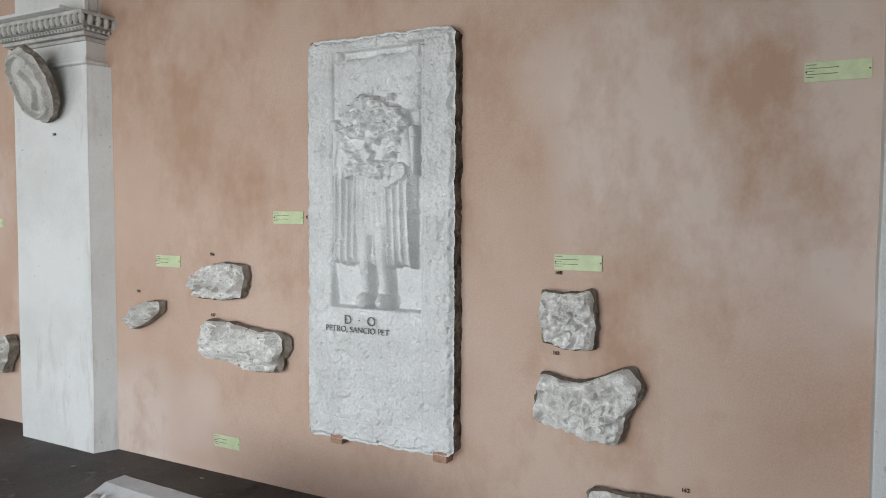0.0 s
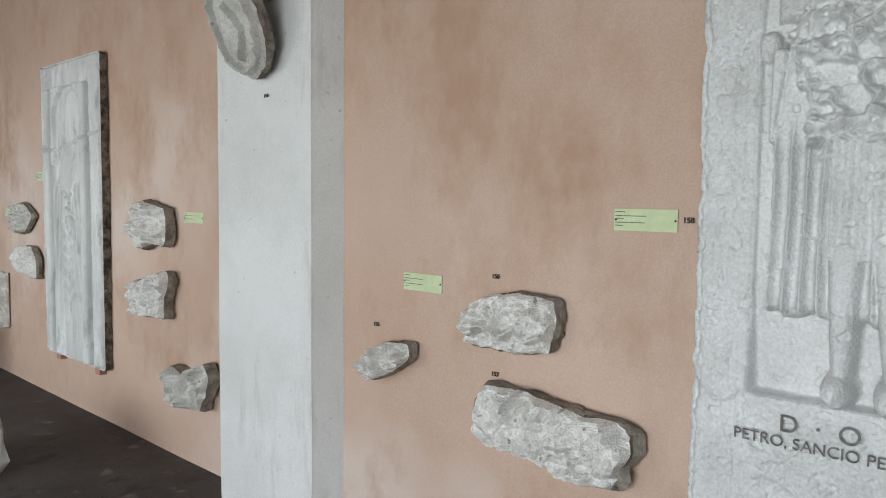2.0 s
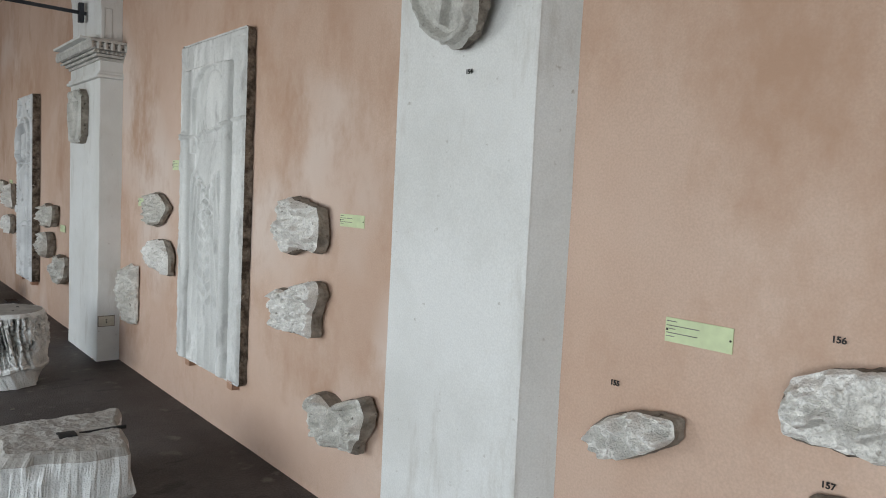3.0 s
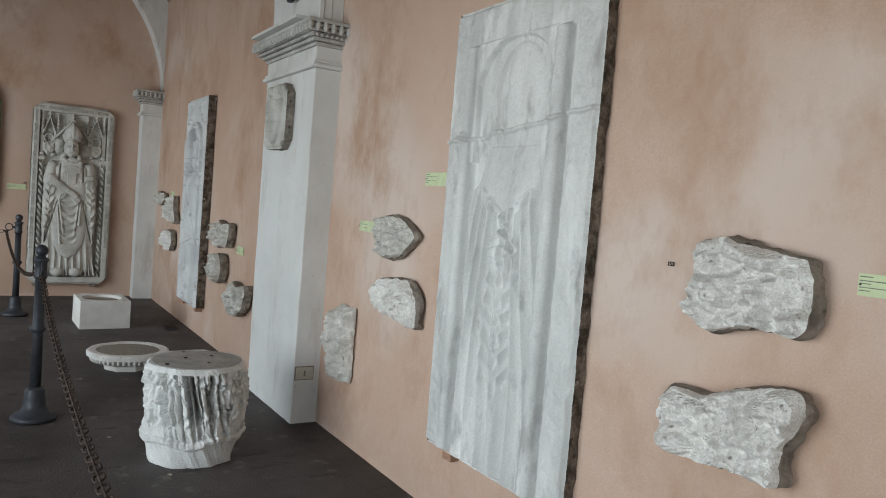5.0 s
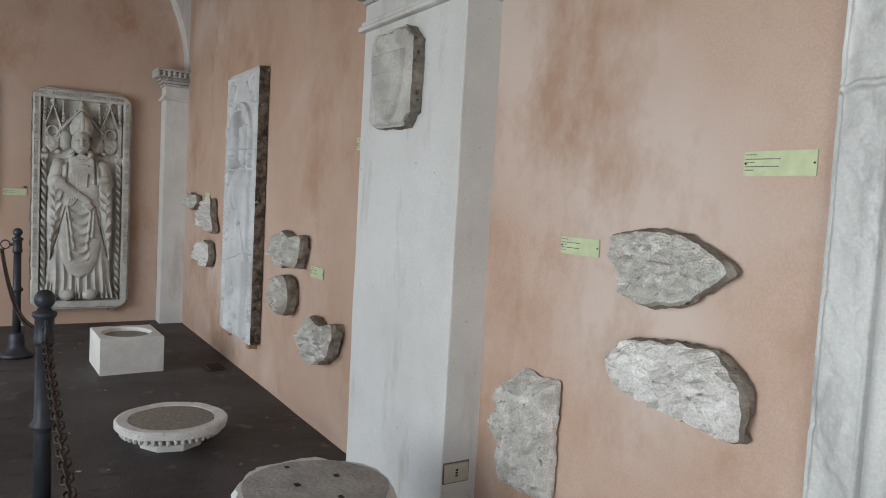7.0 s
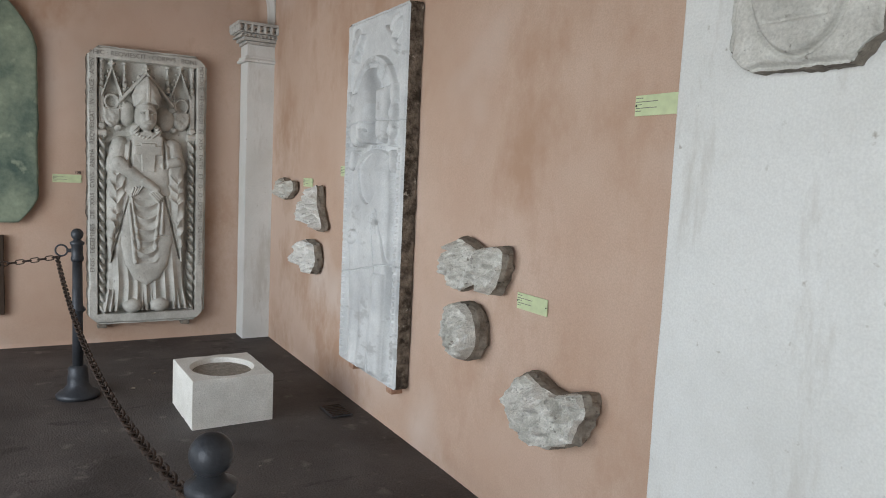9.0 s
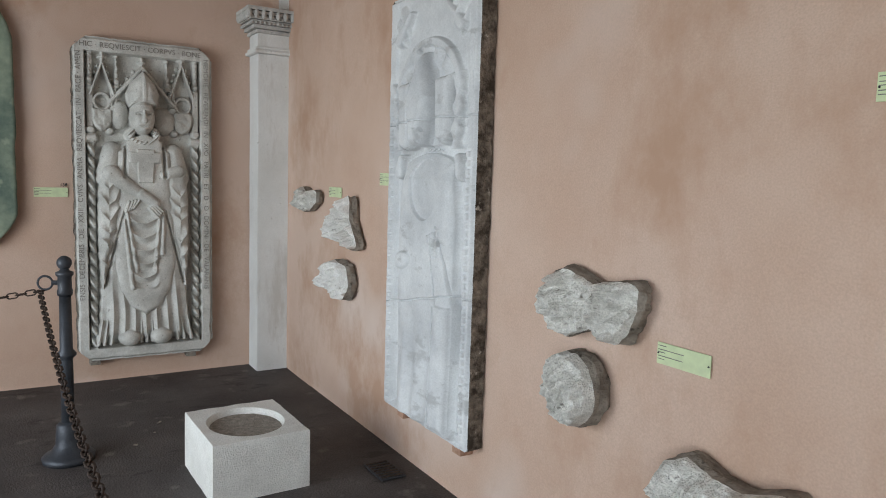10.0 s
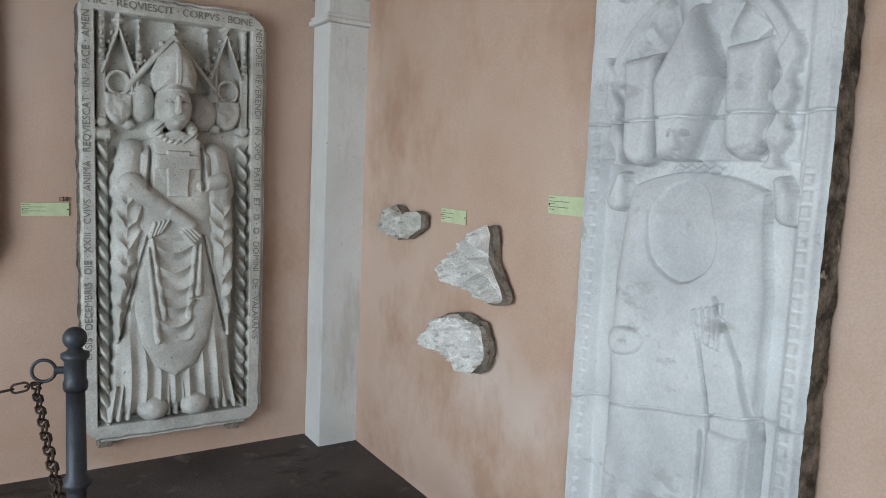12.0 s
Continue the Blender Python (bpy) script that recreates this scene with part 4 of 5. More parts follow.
for x, z in ((-2.36, 0.375), (-1.78, 0.375)):
    bracket(x, z, 2.93, 3.01)
for x in (-7.2, -6.53):
    bracket(x, 0.37, 3.0, 3.06)
for x in (-12.38, -11.82):
    bracket(x, 0.315, 2.93, 3.01)
for y in (1.66, 2.31):
    bm = box(bmesh.new(), END - 0.01, END + 0.07, y - 0.035, y + 0.035, 0.13, 0.19, 0.006, 0.008, 2)
    tagged(link_mesh("support_block", bm, M_BROKEN), "rough dark clamp under a tomb slab", "support block", "slab supports")

# ---- broken stones on the walls ----


def lumps(seed, f=7, h=0.02):
    return lambda u, v: h * np_noise(u * f, v * f, seed, 3)


def rosette(cx, cz, r, n=5, h=0.016):
    def f(u, v):
        a, q = np.arctan2(v - cz, u - cx), np.hypot(u - cx, v - cz) / r
        return h * step(q - 0.75 - 0.3 * np.cos(n * a), 0.15) - 0.6 * h * step(q - 0.2, 0.15)
    return f


def folds(f, tilt, h=0.016):
    return lambda u, v: h * np.sin(f * (u + tilt * v) + 2 * np_noise(u * 3, v * 3, 3, 2))


def both(*fs):
    return lambda u, v: sum(f(u, v) for f in fs)


BLOCK = [(0, 0.06), (0.05, 0), (0.6, 0.0), (0.97, 0.03), (1, 0.5), (0.99, 0.97), (0.5, 1.0), (0.03, 0.98), (0.0, 0.6)]
SADDLE = [(0.0, 0.25), (0.12, 0.05), (0.6, 0.0), (0.78, 0.0), (0.85, 0.35), (1.0, 0.72), (0.86, 1.0), (0.62, 0.72), (0.3, 0.74), (0.1, 0.93), (0.03, 0.6)]


def frag(name, x0, x1, z0, z1, outline, depth=0.10, y=WALL, **kw):
    return fragment(name, outline, x1 - x0, z1 - z0, depth, pose((x0 + x1) / 2, y, (z0 + z1) / 2), **kw)


frag("stone_block", -1.317, -1.069, 0.895, 1.149, [(0.00, 0.56), (0.07, 0.08), (0.50, 0.00), (1.00, 0.04), (1.00, 0.51), (0.96, 1.00), (0.52, 0.96), (0.04, 0.98)], 0.097, relief=both(rosette(0.52, 0.42, 0.24), lumps(4, 5, 0.008)), seed=2, label="square marble fragment carved with a five-petalled flower")
frag("curved_stone", -1.331, -0.855, 0.526, 0.861, [(0.03, 0.67), (0.00, 0.37), (0.00, 0.14), (0.25, 0.12), (0.53, 0.00), (0.78, 0.03), (0.84, 0.41), (1.00, 0.72), (0.83, 1.00), (0.68, 0.85), (0.44, 0.73), (0.24, 0.74), (0.07, 0.82)], 0.111, relief=both(rosette(0.56, 0.32, 0.17, 6, 0.014), lumps(6, 5, 0.016)), seed=5, label="curved marble fragment carved with blossoms")
frag("broken_block", -1.10, -0.55, 0.10, 0.335, BLOCK, 0.12, relief=lumps(8), seed=8, label="broken marble block with a dark top edge")
frag("pointed_stone", -3.913, -3.600, 0.767, 0.952, [(0.23, 0.00), (0.58, 0.21), (0.78, 0.43), (1.00, 0.69), (0.97, 1.00), (0.57, 0.95), (0.28, 0.74), (0.00, 0.32)], 0.097, relief=folds(16, 1.2, 0.018), seed=11, label="small pointed marble fragment with drapery folds")
frag("draped_relief", -3.343, -2.954, 0.980, 1.191, [(0.02, 0.00), (0.58, 0.04), (0.91, 0.12), (1.00, 0.61), (0.97, 0.95), (0.57, 1.00), (0.27, 0.91), (0.07, 0.71), (0.00, 0.51)], 0.097, relief=both(rosette(0.14, 0.55, 0.12, 7, 0.014), lambda u, v: 0.022 * step(np.abs(v - 0.3 - 0.32 * np.abs(np.mod(u * 3.2, 1) - 0.5)) - 0.05, 0.1)), seed=13, label="oblong marble relief fragment with crumpled drapery")
frag("draped_relief", -3.297, -2.695, 0.624, 0.871, [(0.01, 0.19), (0.27, 0.17), (0.54, 0.04), (0.76, 0.00), (0.94, 0.06), (1.00, 0.52), (1.00, 0.90), (0.75, 0.86), (0.40, 1.00), (0.08, 0.98), (0.00, 0.79)], 0.111, relief=both(rosette(0.66, 0.36, 0.11, 5, 0.018), lambda u, v: 0.02 * step(np.abs(u - 0.30 - 0.08 * (v - 0.5)) * 2 + v * 0.3 - 0.26, 0.12) - 0.014 * step(np.abs(v - 0.34 + 0.2 * u) - 0.02, 0.05)), seed=17, label="long marble relief fragment with folds and a blossom")
# second bay
CROSS = [(0.0, 0.28), (0.1, 0.06), (0.42, 0.2), (0.62, 0.1), (0.9, 0.0), (1.0, 0.3), (0.88, 0.45), (0.98, 0.78), (0.7, 0.82), (0.55, 1.0), (0.22, 0.97), (0.26, 0.6)]
frag("figure_fragment", -5.962, -5.522, 1.182, 1.471, [(0.18, 0.48), (0.00, 0.16), (0.30, 0.00), (0.64, 0.14), (0.93, 0.07), (1.00, 0.38), (0.95, 0.84), (0.61, 0.91), (0.36, 1.00), (0.13, 0.93)], 0.125, BAY2, relief=lumps(21, 6, 0.03), seed=21, rough=0.024, face=M_FRAG, label="broken marble torso fragment with a dark underside")
frag("curved_stone", -5.987, -5.500, 0.781, 1.082, [(0.00, 0.00), (0.45, 0.02), (0.86, 0.04), (0.87, 0.41), (1.00, 0.81), (0.93, 1.00), (0.64, 0.92), (0.32, 0.71), (0.02, 0.70)], 0.118, BAY2, relief=lumps(23, 7, 0.02), seed=23, label="hollow-edged marble fragment with carved foliage")
frag("curved_stone", -5.574, -5.072, 0.348, 0.625, [(0.04, 0.16), (0.26, 0.06), (0.53, 0.00), (0.82, 0.02), (0.91, 0.37), (1.00, 0.73), (0.89, 1.00), (0.61, 0.81), (0.43, 0.62), (0.23, 0.77), (0.00, 0.64)], 0.139, BAY2, relief=folds(26, 0.1, 0.012), seed=27, face=M_FRAGGREY, label="dark weathered saddle-shaped stone fragment")
frag("leaf_relief", -8.123, -7.627, 1.187, 1.430, [(0.11, 0.25), (0.34, 0.00), (0.69, 0.11), (0.81, 0.30), (1.00, 0.62), (0.85, 0.78), (0.65, 0.97), (0.36, 1.00), (0.00, 0.91)], 0.083, BAY2, relief=both(lumps(31, 5, 0.014), rosette(0.38, 0.55, 0.25, 4, 0.012)), seed=31, face=M_FRAGGREY, label="pointed grey marble fragment carved with foliage")
frag("leaf_relief", -8.098, -7.565, 0.862, 1.106, [(0.04, 0.24), (0.27, 0.13), (0.55, 0.05), (0.77, 0.01), (0.99, 0.00), (1.00, 0.62), (0.78, 1.00), (0.56, 0.98), (0.19, 0.90), (0.00, 0.59)], 0.090, BAY2, relief=both(lumps(33, 6, 0.014), rosette(0.68, 0.45, 0.2, 6, 0.012)), seed=33, face=M_FRAG, label="slanting marble fragment with carved leaves")
frag("figure_relief", -8.688, -8.342, 0.370, 0.834, [(0.07, 0.00), (0.57, 0.00), (1.00, 0.05), (0.99, 1.00), (0.42, 0.99), (0.00, 0.81)], 0.062, BAY2, relief=both(lumps(35, 4, 0.012), lambda u, v: 0.02 * step(np.abs(u - 0.5 - 0.08 * np.sin(v * 6)) - 0.14, 0.16)), seed=35, face=M_FRAGGREY, side=M_FRAGGREY, label="upright grey stone relief of a worn standing figure")
# third bay
frag("figure_fragment", -11.228, -10.741, 0.968, 1.231, [(0.00, 0.46), (0.05, 0.09), (0.29, 0.00), (0.52, 0.19), (0.68, 0.11), (0.83, 0.06), (1.00, 0.64), (0.96, 0.96), (0.55, 0.82), (0.25, 1.00), (0.07, 0.85)], 0.125, relief=lumps(41, 6, 0.028), seed=41, rough=0.022, face=M_FRAGGREY, label="broken grey marble limb fragment with two knobs")
frag("round_stone", -11.178, -10.916, 0.649, 0.929, [(0.5 + 0.5 * math.cos(k * math.pi / 9), 0.5 + 0.5 * math.sin(k * math.pi / 9)) for k in range(18)], 0.139, relief=lumps(43, 8, 0.018), seed=43, flat=3.2, face=M_FRAGGREY, label="rounded grey stone like a weathered ball")
frag("curved_stone", -10.645, -10.151, 0.434, 0.757, [(0.08, 0.14), (0.30, 0.00), (0.59, 0.09), (0.88, 0.30), (1.00, 0.81), (0.94, 1.00), (0.68, 0.80), (0.45, 0.82), (0.25, 0.93), (0.05, 0.73), (0.00, 0.44)], 0.139, relief=lumps(45, 9, 0.015), seed=45, face=M_FRAGGREY, label="saddle-shaped grey weathered stone fragment")
frag("curved_stone", -14.125, -13.671, 1.255, 1.439, [(0.10, 0.25), (0.39, 0.00), (0.70, 0.11), (0.98, 0.45), (1.00, 0.83), (0.83, 0.91), (0.58, 0.72), (0.41, 1.00), (0.00, 0.77)], 0.097, relief=lumps(51, 6, 0.02), seed=51, face=M_FRAGGREY, label="small hollowed grey stone fragment")
frag("winged_stone", -13.478, -12.970, 1.073, 1.406, [(0.21, 0.12), (0.51, 0.11), (0.78, 0.00), (1.00, 0.06), (0.75, 0.57), (0.75, 0.78), (0.71, 1.00), (0.50, 0.92), (0.40, 0.69), (0.19, 0.50), (0.00, 0.34)], 0.111, relief=folds(20, 1.2, 0.022), seed=53, face=M_FRAG, label="wing-shaped marble fragment with deep folds")
frag("hollow_stone", -13.607, -13.088, 0.745, 0.994, [(0.05, 0.14), (0.39, 0.19), (0.58, 0.12), (0.79, 0.00), (1.00, 0.28), (0.99, 0.62), (0.92, 0.94), (0.58, 1.00), (0.29, 0.86), (0.00, 0.39)], 0.118, relief=both(lumps(55, 6, 0.016), lambda u, v: -0.05 * step(np.hypot((u - 0.88), (v - 0.5) * 0.7) - 0.1, 0.08)), seed=55, face=M_FRAG, label="marble fragment with a drilled hollow at its end")

# oval medallion hung on the first pilaster
med = fragment("oval_medallion", [(0.5 + 0.5 * math.cos(k * math.pi / 9), 0.5 + 0.5 * math.sin(k * math.pi / 9)) for k in range(18)], 0.34, 0.46, 0.09,
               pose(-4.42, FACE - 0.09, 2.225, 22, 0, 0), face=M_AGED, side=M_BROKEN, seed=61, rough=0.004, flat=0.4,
               relief=lambda u, v: 0.018 * step(np.abs(np.hypot(u - 0.5, v - 0.5) - 0.4) - 0.03, 0.03) + 0.02 * step(np.abs(u - 0.5) * 1.5 + np.abs(v - 0.45) - 0.27, 0.06) + 0.008 * np_noise(u * 10, v * 10, 62))
tagged(med, "oval grey stone medallion with a carved shield", "medallion")
# coat of arms on the second pilaster


def relief_arms(u, v):
    sh = np.maximum(d_box(u, v, 0.07, 0.39, 0.0, 0.35), d_ell(u, v, 0.23, 0.30, 0.165, 0.27))
    H = 0.002 * np_noise(u * 25, v * 25, 71) - 0.012 * step(np.abs(sh) - 0.004, 0.008) + 0.012 * step(sh, 0.02)
    for z in (0.12, 0.19, 0.26):
        H -= 0.006 * step(np.abs(v - z) - 0.004, 0.008) * step(sh + 0.02, 0.01)
    return H + 0.012 * step(d_ell(u, v, 0.12, 0.41, 0.04, 0.035), 0.02) + 0.012 * step(d_ell(u, v, 0.34, 0.41, 0.04, 0.035), 0.02)


arms = slab("heraldic_plaque", 0.41, 0.455, 0.07, 110, 100, lambda u, v: 1.3 * relief_arms(u * 1.12, v), M_AGED, M_BROKEN, pose(-9.385, FACE - 0.003, 1.81), 0.008, 73, 0.07)
tagged(arms, "grey stone heraldic plaque with a barred shield", "relief plaque")

# ---- labels and numbers ----


def label_card(x0, x1, z0, z1, y, m=None):
    w, h = x1 - x0, z1 - z0
    root = tagged(new("wall_label"), "pale green printed label fixed to the wall", "label", "exhibit labels")
    root.matrix_world = m or pose((x0 + x1) / 2, y, (z0 + z1) / 2)
    part("card", box(bmesh.new(), -w / 2, w / 2, -0.006, -0.002, -h / 2, h / 2, 0.0008), M_LABEL, root)
    for z, a, b in ((0.36, 0.02, 0.18), (0.18, 0.02, 0.52), (0.05, 0.02, 0.16), (-0.12, 0.02, 0.50), (-0.26, 0.02, 0.15)):
        part("text_line", box(bmesh.new(), -w / 2 + a * w, -w / 2 + b * w, -0.0068, -0.0062, z * h - 0.0012, z * h + 0.0012), M_LETTER, root)
    for s in (-1, 1):
        bm = bmesh.new()
        bmesh.ops.create_cone(bm, cap_ends=True, segments=8, radius1=0.003, radius2=0.002, depth=0.004, matrix=pose(s * (w / 2 - 0.006), -0.008, 0, 90))
        part("pin", bm, M_INK, root)
    return root


for x0, x1, z0, z1, y in ((-0.335, -0.125, 1.945, 2.015, WALL), (-1.265, -1.06, 1.228, 1.295, WALL), (-2.805, -2.608, 1.405, 1.47, WALL), (-3.245, -3.058, 0.15, 0.218, WALL),
                          (-3.69, -3.495, 1.145, 1.212, WALL), (-5.456, -5.255, 1.349, 1.407, BAY2), (-8.395, -8.2, 1.318, 1.38, BAY2), (-7.66, -7.45, 1.6, 1.668, BAY2), (-5.036, -4.836, 1.942, 2.008, BAY2),
                          (-10.725, -10.517, 0.955, 1.025, WALL), (-10.105, -9.905, 1.745, 1.815, WALL), (-13.585, -13.378, 1.38, 1.445, WALL), (-12.82, -12.60, 1.475, 1.545, WALL)):
    label_card(x0, x1, z0, z1, y)
label_card(0, 0.205, 0, 0.065, 0, pose(END, 1.413, 1.35, 0, 0, 90))


def number(body, x, z, y=WALL, size=0.022, m=None):
    ob = text_part("wall_number", body, size, m or pose(x, y - 0.009, z, 90), M_INK, None, bold=0.0004)
    tagged(ob, "small black catalogue number on the wall", "number", "catalogue numbers")


number("160", -1.245, 1.215)
number("161", -1.25, 0.87)
number("162", -0.71, 0.372)
number("155", -3.84, 0.99)
number("156", -3.245, 1.23)
number("157", -3.24, 0.89)
number("158", -2.575, 1.44)
number("154", -4.41, 1.93, FACE, 0.022)
number("138", 0, 0, 0, 0.03, pose(END + 0.009, 1.49, 1.40, 90, 0, 90))
number("153", -6.05, 1.365, BAY2, 0.02)
# outlet on the second pilaster's flank
ox = -8.86
root = tagged(new("power_outlet"), "cream plastic power outlet on the pilaster flank", "outlet")
root.matrix_world = pose(ox + 0.001, 2.945, 0.335)
part("cover_plate", box(bmesh.new(), 0.0, 0.010, -0.06, 0.06, -0.04, 0.04, 0.003), M_PLATE, root)
part("frame_line", box(bmesh.new(), 0.0, 0.004, -0.066, 0.066, -0.046, 0.046, 0.001), M_BROKEN, root)
for dz in (-0.012, 0.0, 0.012):
    part("socket_hole", box(bmesh.new(), 0.0095, 0.0108, -0.006, 0.006, dz - 0.004, dz + 0.004), M_INK, root)

# ---- stones on the floor ----


def lathe(bm, profile, n=32, c=(0, 0, 0), wob=0.0, turn=None):
    rows = []
    for r, z in profile:
        row = []
        for k in range(n):
            a = 2 * math.pi * k / n
            rr = r * (1 + (wob * noise.noise(Vector((math.cos(a) * 2, math.sin(a) * 2, z * 6))) if wob else 0))
            row.append(bm.verts.new((c[0] + rr * math.cos(a), c[1] + rr * math.sin(a), c[2] + z)))
        rows.append(row)
    for p, q in zip(rows, rows[1:]):
        for k in range(n):
            bm.faces.new((p[k], p[(k + 1) % n], q[(k + 1) % n], q[k]))
    bm.faces.new(rows[0][::-1])
    bm.faces.new(rows[-1])
    return bm


# worn leafy capital standing on the floor
CAPX, CAPY, CAPH, CAPR = -8.50, 2.16, 0.54, 0.255
nz_, na_ = 170, 420
A, Z = np.meshgrid(np.linspace(0, 2 * math.pi, na_ + 1), np.linspace(0, 1, nz_), indexing="ij")
ring = (A / (2 * math.pi)) * 12
base_r = CAPR * (0.86 + 0.16 * np.clip(Z / 0.35, 0, 1) + 0.02 * Z)
ca, sa = np.cos(A), np.sin(A)
rough_n = np_noise(ca * 3 + 9, sa * 3 + Z * 3.5 + 9, 81, 4)
leafy = np.clip((Z - 0.22) / 0.1, 0, 1) * np.clip((0.95 - Z) / 0.04, 0, 1)
curl = np.sin(24 * A + 2.6 * np.sin(Z * 19 + 3 * rough_n) + 2 * rough_n) * np.sin(Z * 21 + 1.6 * np.sin(12 * A))
drill = np_noise(ca * 13 + 20 + Z * 2, sa * 13 + Z * 5 + 20, 83, 3)
upper = np.clip((Z - 0.42) / 0.12, 0, 1) * np.clip((0.95 - Z) / 0.04, 0, 1)
R = base_r + 0.022 * rough_n + leafy * 0.013 * curl * (0.4 + 0.6 * upper) - 0.055 * step(0.14 - drill, 0.10) * upper - 0.03 * step(0.30 - drill, 0.1) * leafy
R = R + 0.02 * step(np.abs(Z - 0.26 - 0.03 * np.sin(5 * A)) - 0.03, 0.03) + 0.012 * upper * np.abs(np_noise(ca * 16, sa * 16 + Z * 14, 84, 3))
R *= 1 - 0.06 * np.clip((Z - 0.96) / 0.04, 0, 1)
P = np.stack([R * ca, R * sa, Z * CAPH + 0.004 * rough_n * Z], -1)
P[-1] = P[0]
capital = grid_mesh("carved_capital", None, None, P, [M_ROUGHMARBLE])
bm = bmesh.new()
bm.from_mesh(capital.data)
bmesh.ops.remove_doubles(bm, verts=bm.verts, dist=0.0003)
for zz in (0, 1):
    loop = [e for e in bm.edges if e.is_boundary and (e.verts[0].co.z > CAPH / 2) == bool(zz)]
    if loop:
        bmesh.ops.edgeloop_fill(bm, edges=loop)
bm.to_mesh(capital.data)
bm.free()
capital.matrix_world = pose(CAPX, CAPY, 0.0)
tagged(capital, "worn white marble capital carved with acanthus leaves on the floor", "column capital")
topdisc = lathe(bmesh.new(), [(CAPR * 0.93, CAPH - 0.02), (CAPR * 0.93, CAPH + 0.003), (CAPR * 0.5, CAPH + 0.008)], 40, wob=0.05)
M_TOP = mat("dusty_stone_top", (0.50, 0.485, 0.455), (0.34, 0.325, 0.30), 0.9, 8, 60, 0.5)
part("top_bed", topdisc, M_TOP, capital, "dusty grey top with dowel holes")
for a, r in ((0.3, 0.12), (2.0, 0.1), (4.3, 0.06), (5.2, 0.2), (3.3, 0.19)):
    bm = box(bmesh.new(), math.cos(a) * r - 0.012, math.cos(a) * r + 0.012, math.sin(a) * r - 0.009, math.sin(a) * r + 0.009, CAPH, CAPH + 0.0095, 0.003, 0.006, 2)
    part("dowel_hole", bm, M_INK, capital, "dark dowel hole")

# shallow round basin with a beaded edge on an octagonal foot
bx, by = -10.64, 2.145
root = tagged(new("stone_basin"), "low round marble basin with a beaded rim on the floor", "basin")
root.matrix_world = pose(bx, by, 0, 0, 0, 10) @ Matrix.Diagonal((0.88, 0.88, 0.88, 1))
part("foot", lathe(bmesh.new(), [(0.20, 0.0), (0.21, 0.045), (0.24, 0.06)], 8), M_TROUGH, root)
part("rim", lathe(bmesh.new(), [(0.22, 0.055), (0.28, 0.085), (0.315, 0.12), (0.345, 0.125), (0.35, 0.165), (0.335, 0.175), (0.27, 0.17), (0.265, 0.15)], 44, wob=0.05), M_FRAG, root)
part("filling", lathe(bmesh.new(), [(0.268, 0.14), (0.262, 0.166), (0.15, 0.171)], 36, wob=0.03), M_SAND, root, "gravelly mortar filling")
bead = bmesh.new()
bmesh.ops.create_uvsphere(bead, u_segments=7, v_segments=5, radius=0.02)
mb = bpy.data.meshes.new("bead")
bead.to_mesh(mb)
bead.free()
mb.materials.append(M_FRAG)
for k in range(44):
    a = 2 * math.pi * k / 44
    ob = new("bead", mb)
    ob.parent = root
    ob.matrix_basis = pose(0.305 * math.cos(a), 0.305 * math.sin(a), 0.1, 0, 0, math.degrees(a)) @ Matrix.Diagonal((0.9, 0.75, 1.2, 1))

# square trough with a round hollow
root = tagged(new("stone_trough"), "square cream limestone trough with a round hollow", "trough")
root.matrix_world = pose(-12.61, 2.175, 0, 0, 0, 2)
w, d, h = 0.27, 0.235, 0.285
bm = bmesh.new()
n = 64
top, hole, bot, deep = [], [], [], []
for k in range(n):
    a = 2 * math.pi * k / n + math.pi / 4
    c, s = math.cos(a), math.sin(a)
    q = 1 / max(abs(c), abs(s))
    wob = 0.004 * noise.noise(Vector((c * 3, s * 3, 1)))
    top.append(bm.verts.new((w * c * q * (0.985), d * s * q * 0.985, h + wob)))
    bot.append(bm.verts.new((w * c * q + wob, d * s * q + wob, 0)))
    hole.append(bm.verts.new((w * 0.80 * c, d * 0.80 * s, h - 0.002)))
    deep.append(bm.verts.new((w * 0.74 * c, d * 0.74 * s, h - 0.035)))
mid = [bm.verts.new((v_.co.x * 1.012, v_.co.y * 1.012, h - 0.012)) for v_ in top]
for k in range(n):
    j = (k + 1) % n
    for p, q in ((bot, mid), (mid, top), (top, hole), (hole, deep)):
        bm.faces.new((p[k], p[j], q[j], q[k]))
bm.faces.new(bot[::-1])
part("block", bm, M_TROUGH, root)
bm = lathe(bmesh.new(), [(0.5, 0), (0.49, 0.004)], 32)
for v_ in bm.verts:
    v_.co = Vector((v_.co.x * w * 1.5, v_.co.y * d * 1.5, h - 0.034 + v_.co.z + 0.004 * noise.noise(v_.co * 8)))
part("filling", bm, M_SAND, root, "sandy mortar filling")

# big broken cornice block lying on its back, its top with two horned corners
big = fragment("broken_cornice_block", [(0.02, 0.0), (0.28, 0.05), (0.78, 0.03), (0.90, 0.36), (1.0, 0.78), (0.66, 0.84), (0.36, 0.88), (0.0, 1.0), (0.06, 0.72), (0.05, 0.46), (0.01, 0.22)], 0.66, 0.68, 0.43,
               pose(-6.22, 2.075, 0.0, -90), face=M_TOP, side=M_ROUGHMARBLE, seed=91, rough=0.004, flat=0.1, res=220)
tagged(big, "big broken white marble block with a dowel hole", "stone block", "stones on the floor")
part("dowel_hole", box(bmesh.new(), -0.02, 0.07, -0.318, -0.30, -0.05, 0.03, 0.006, 0.016, 3), M_INK, big, "dark broken dowel hole")
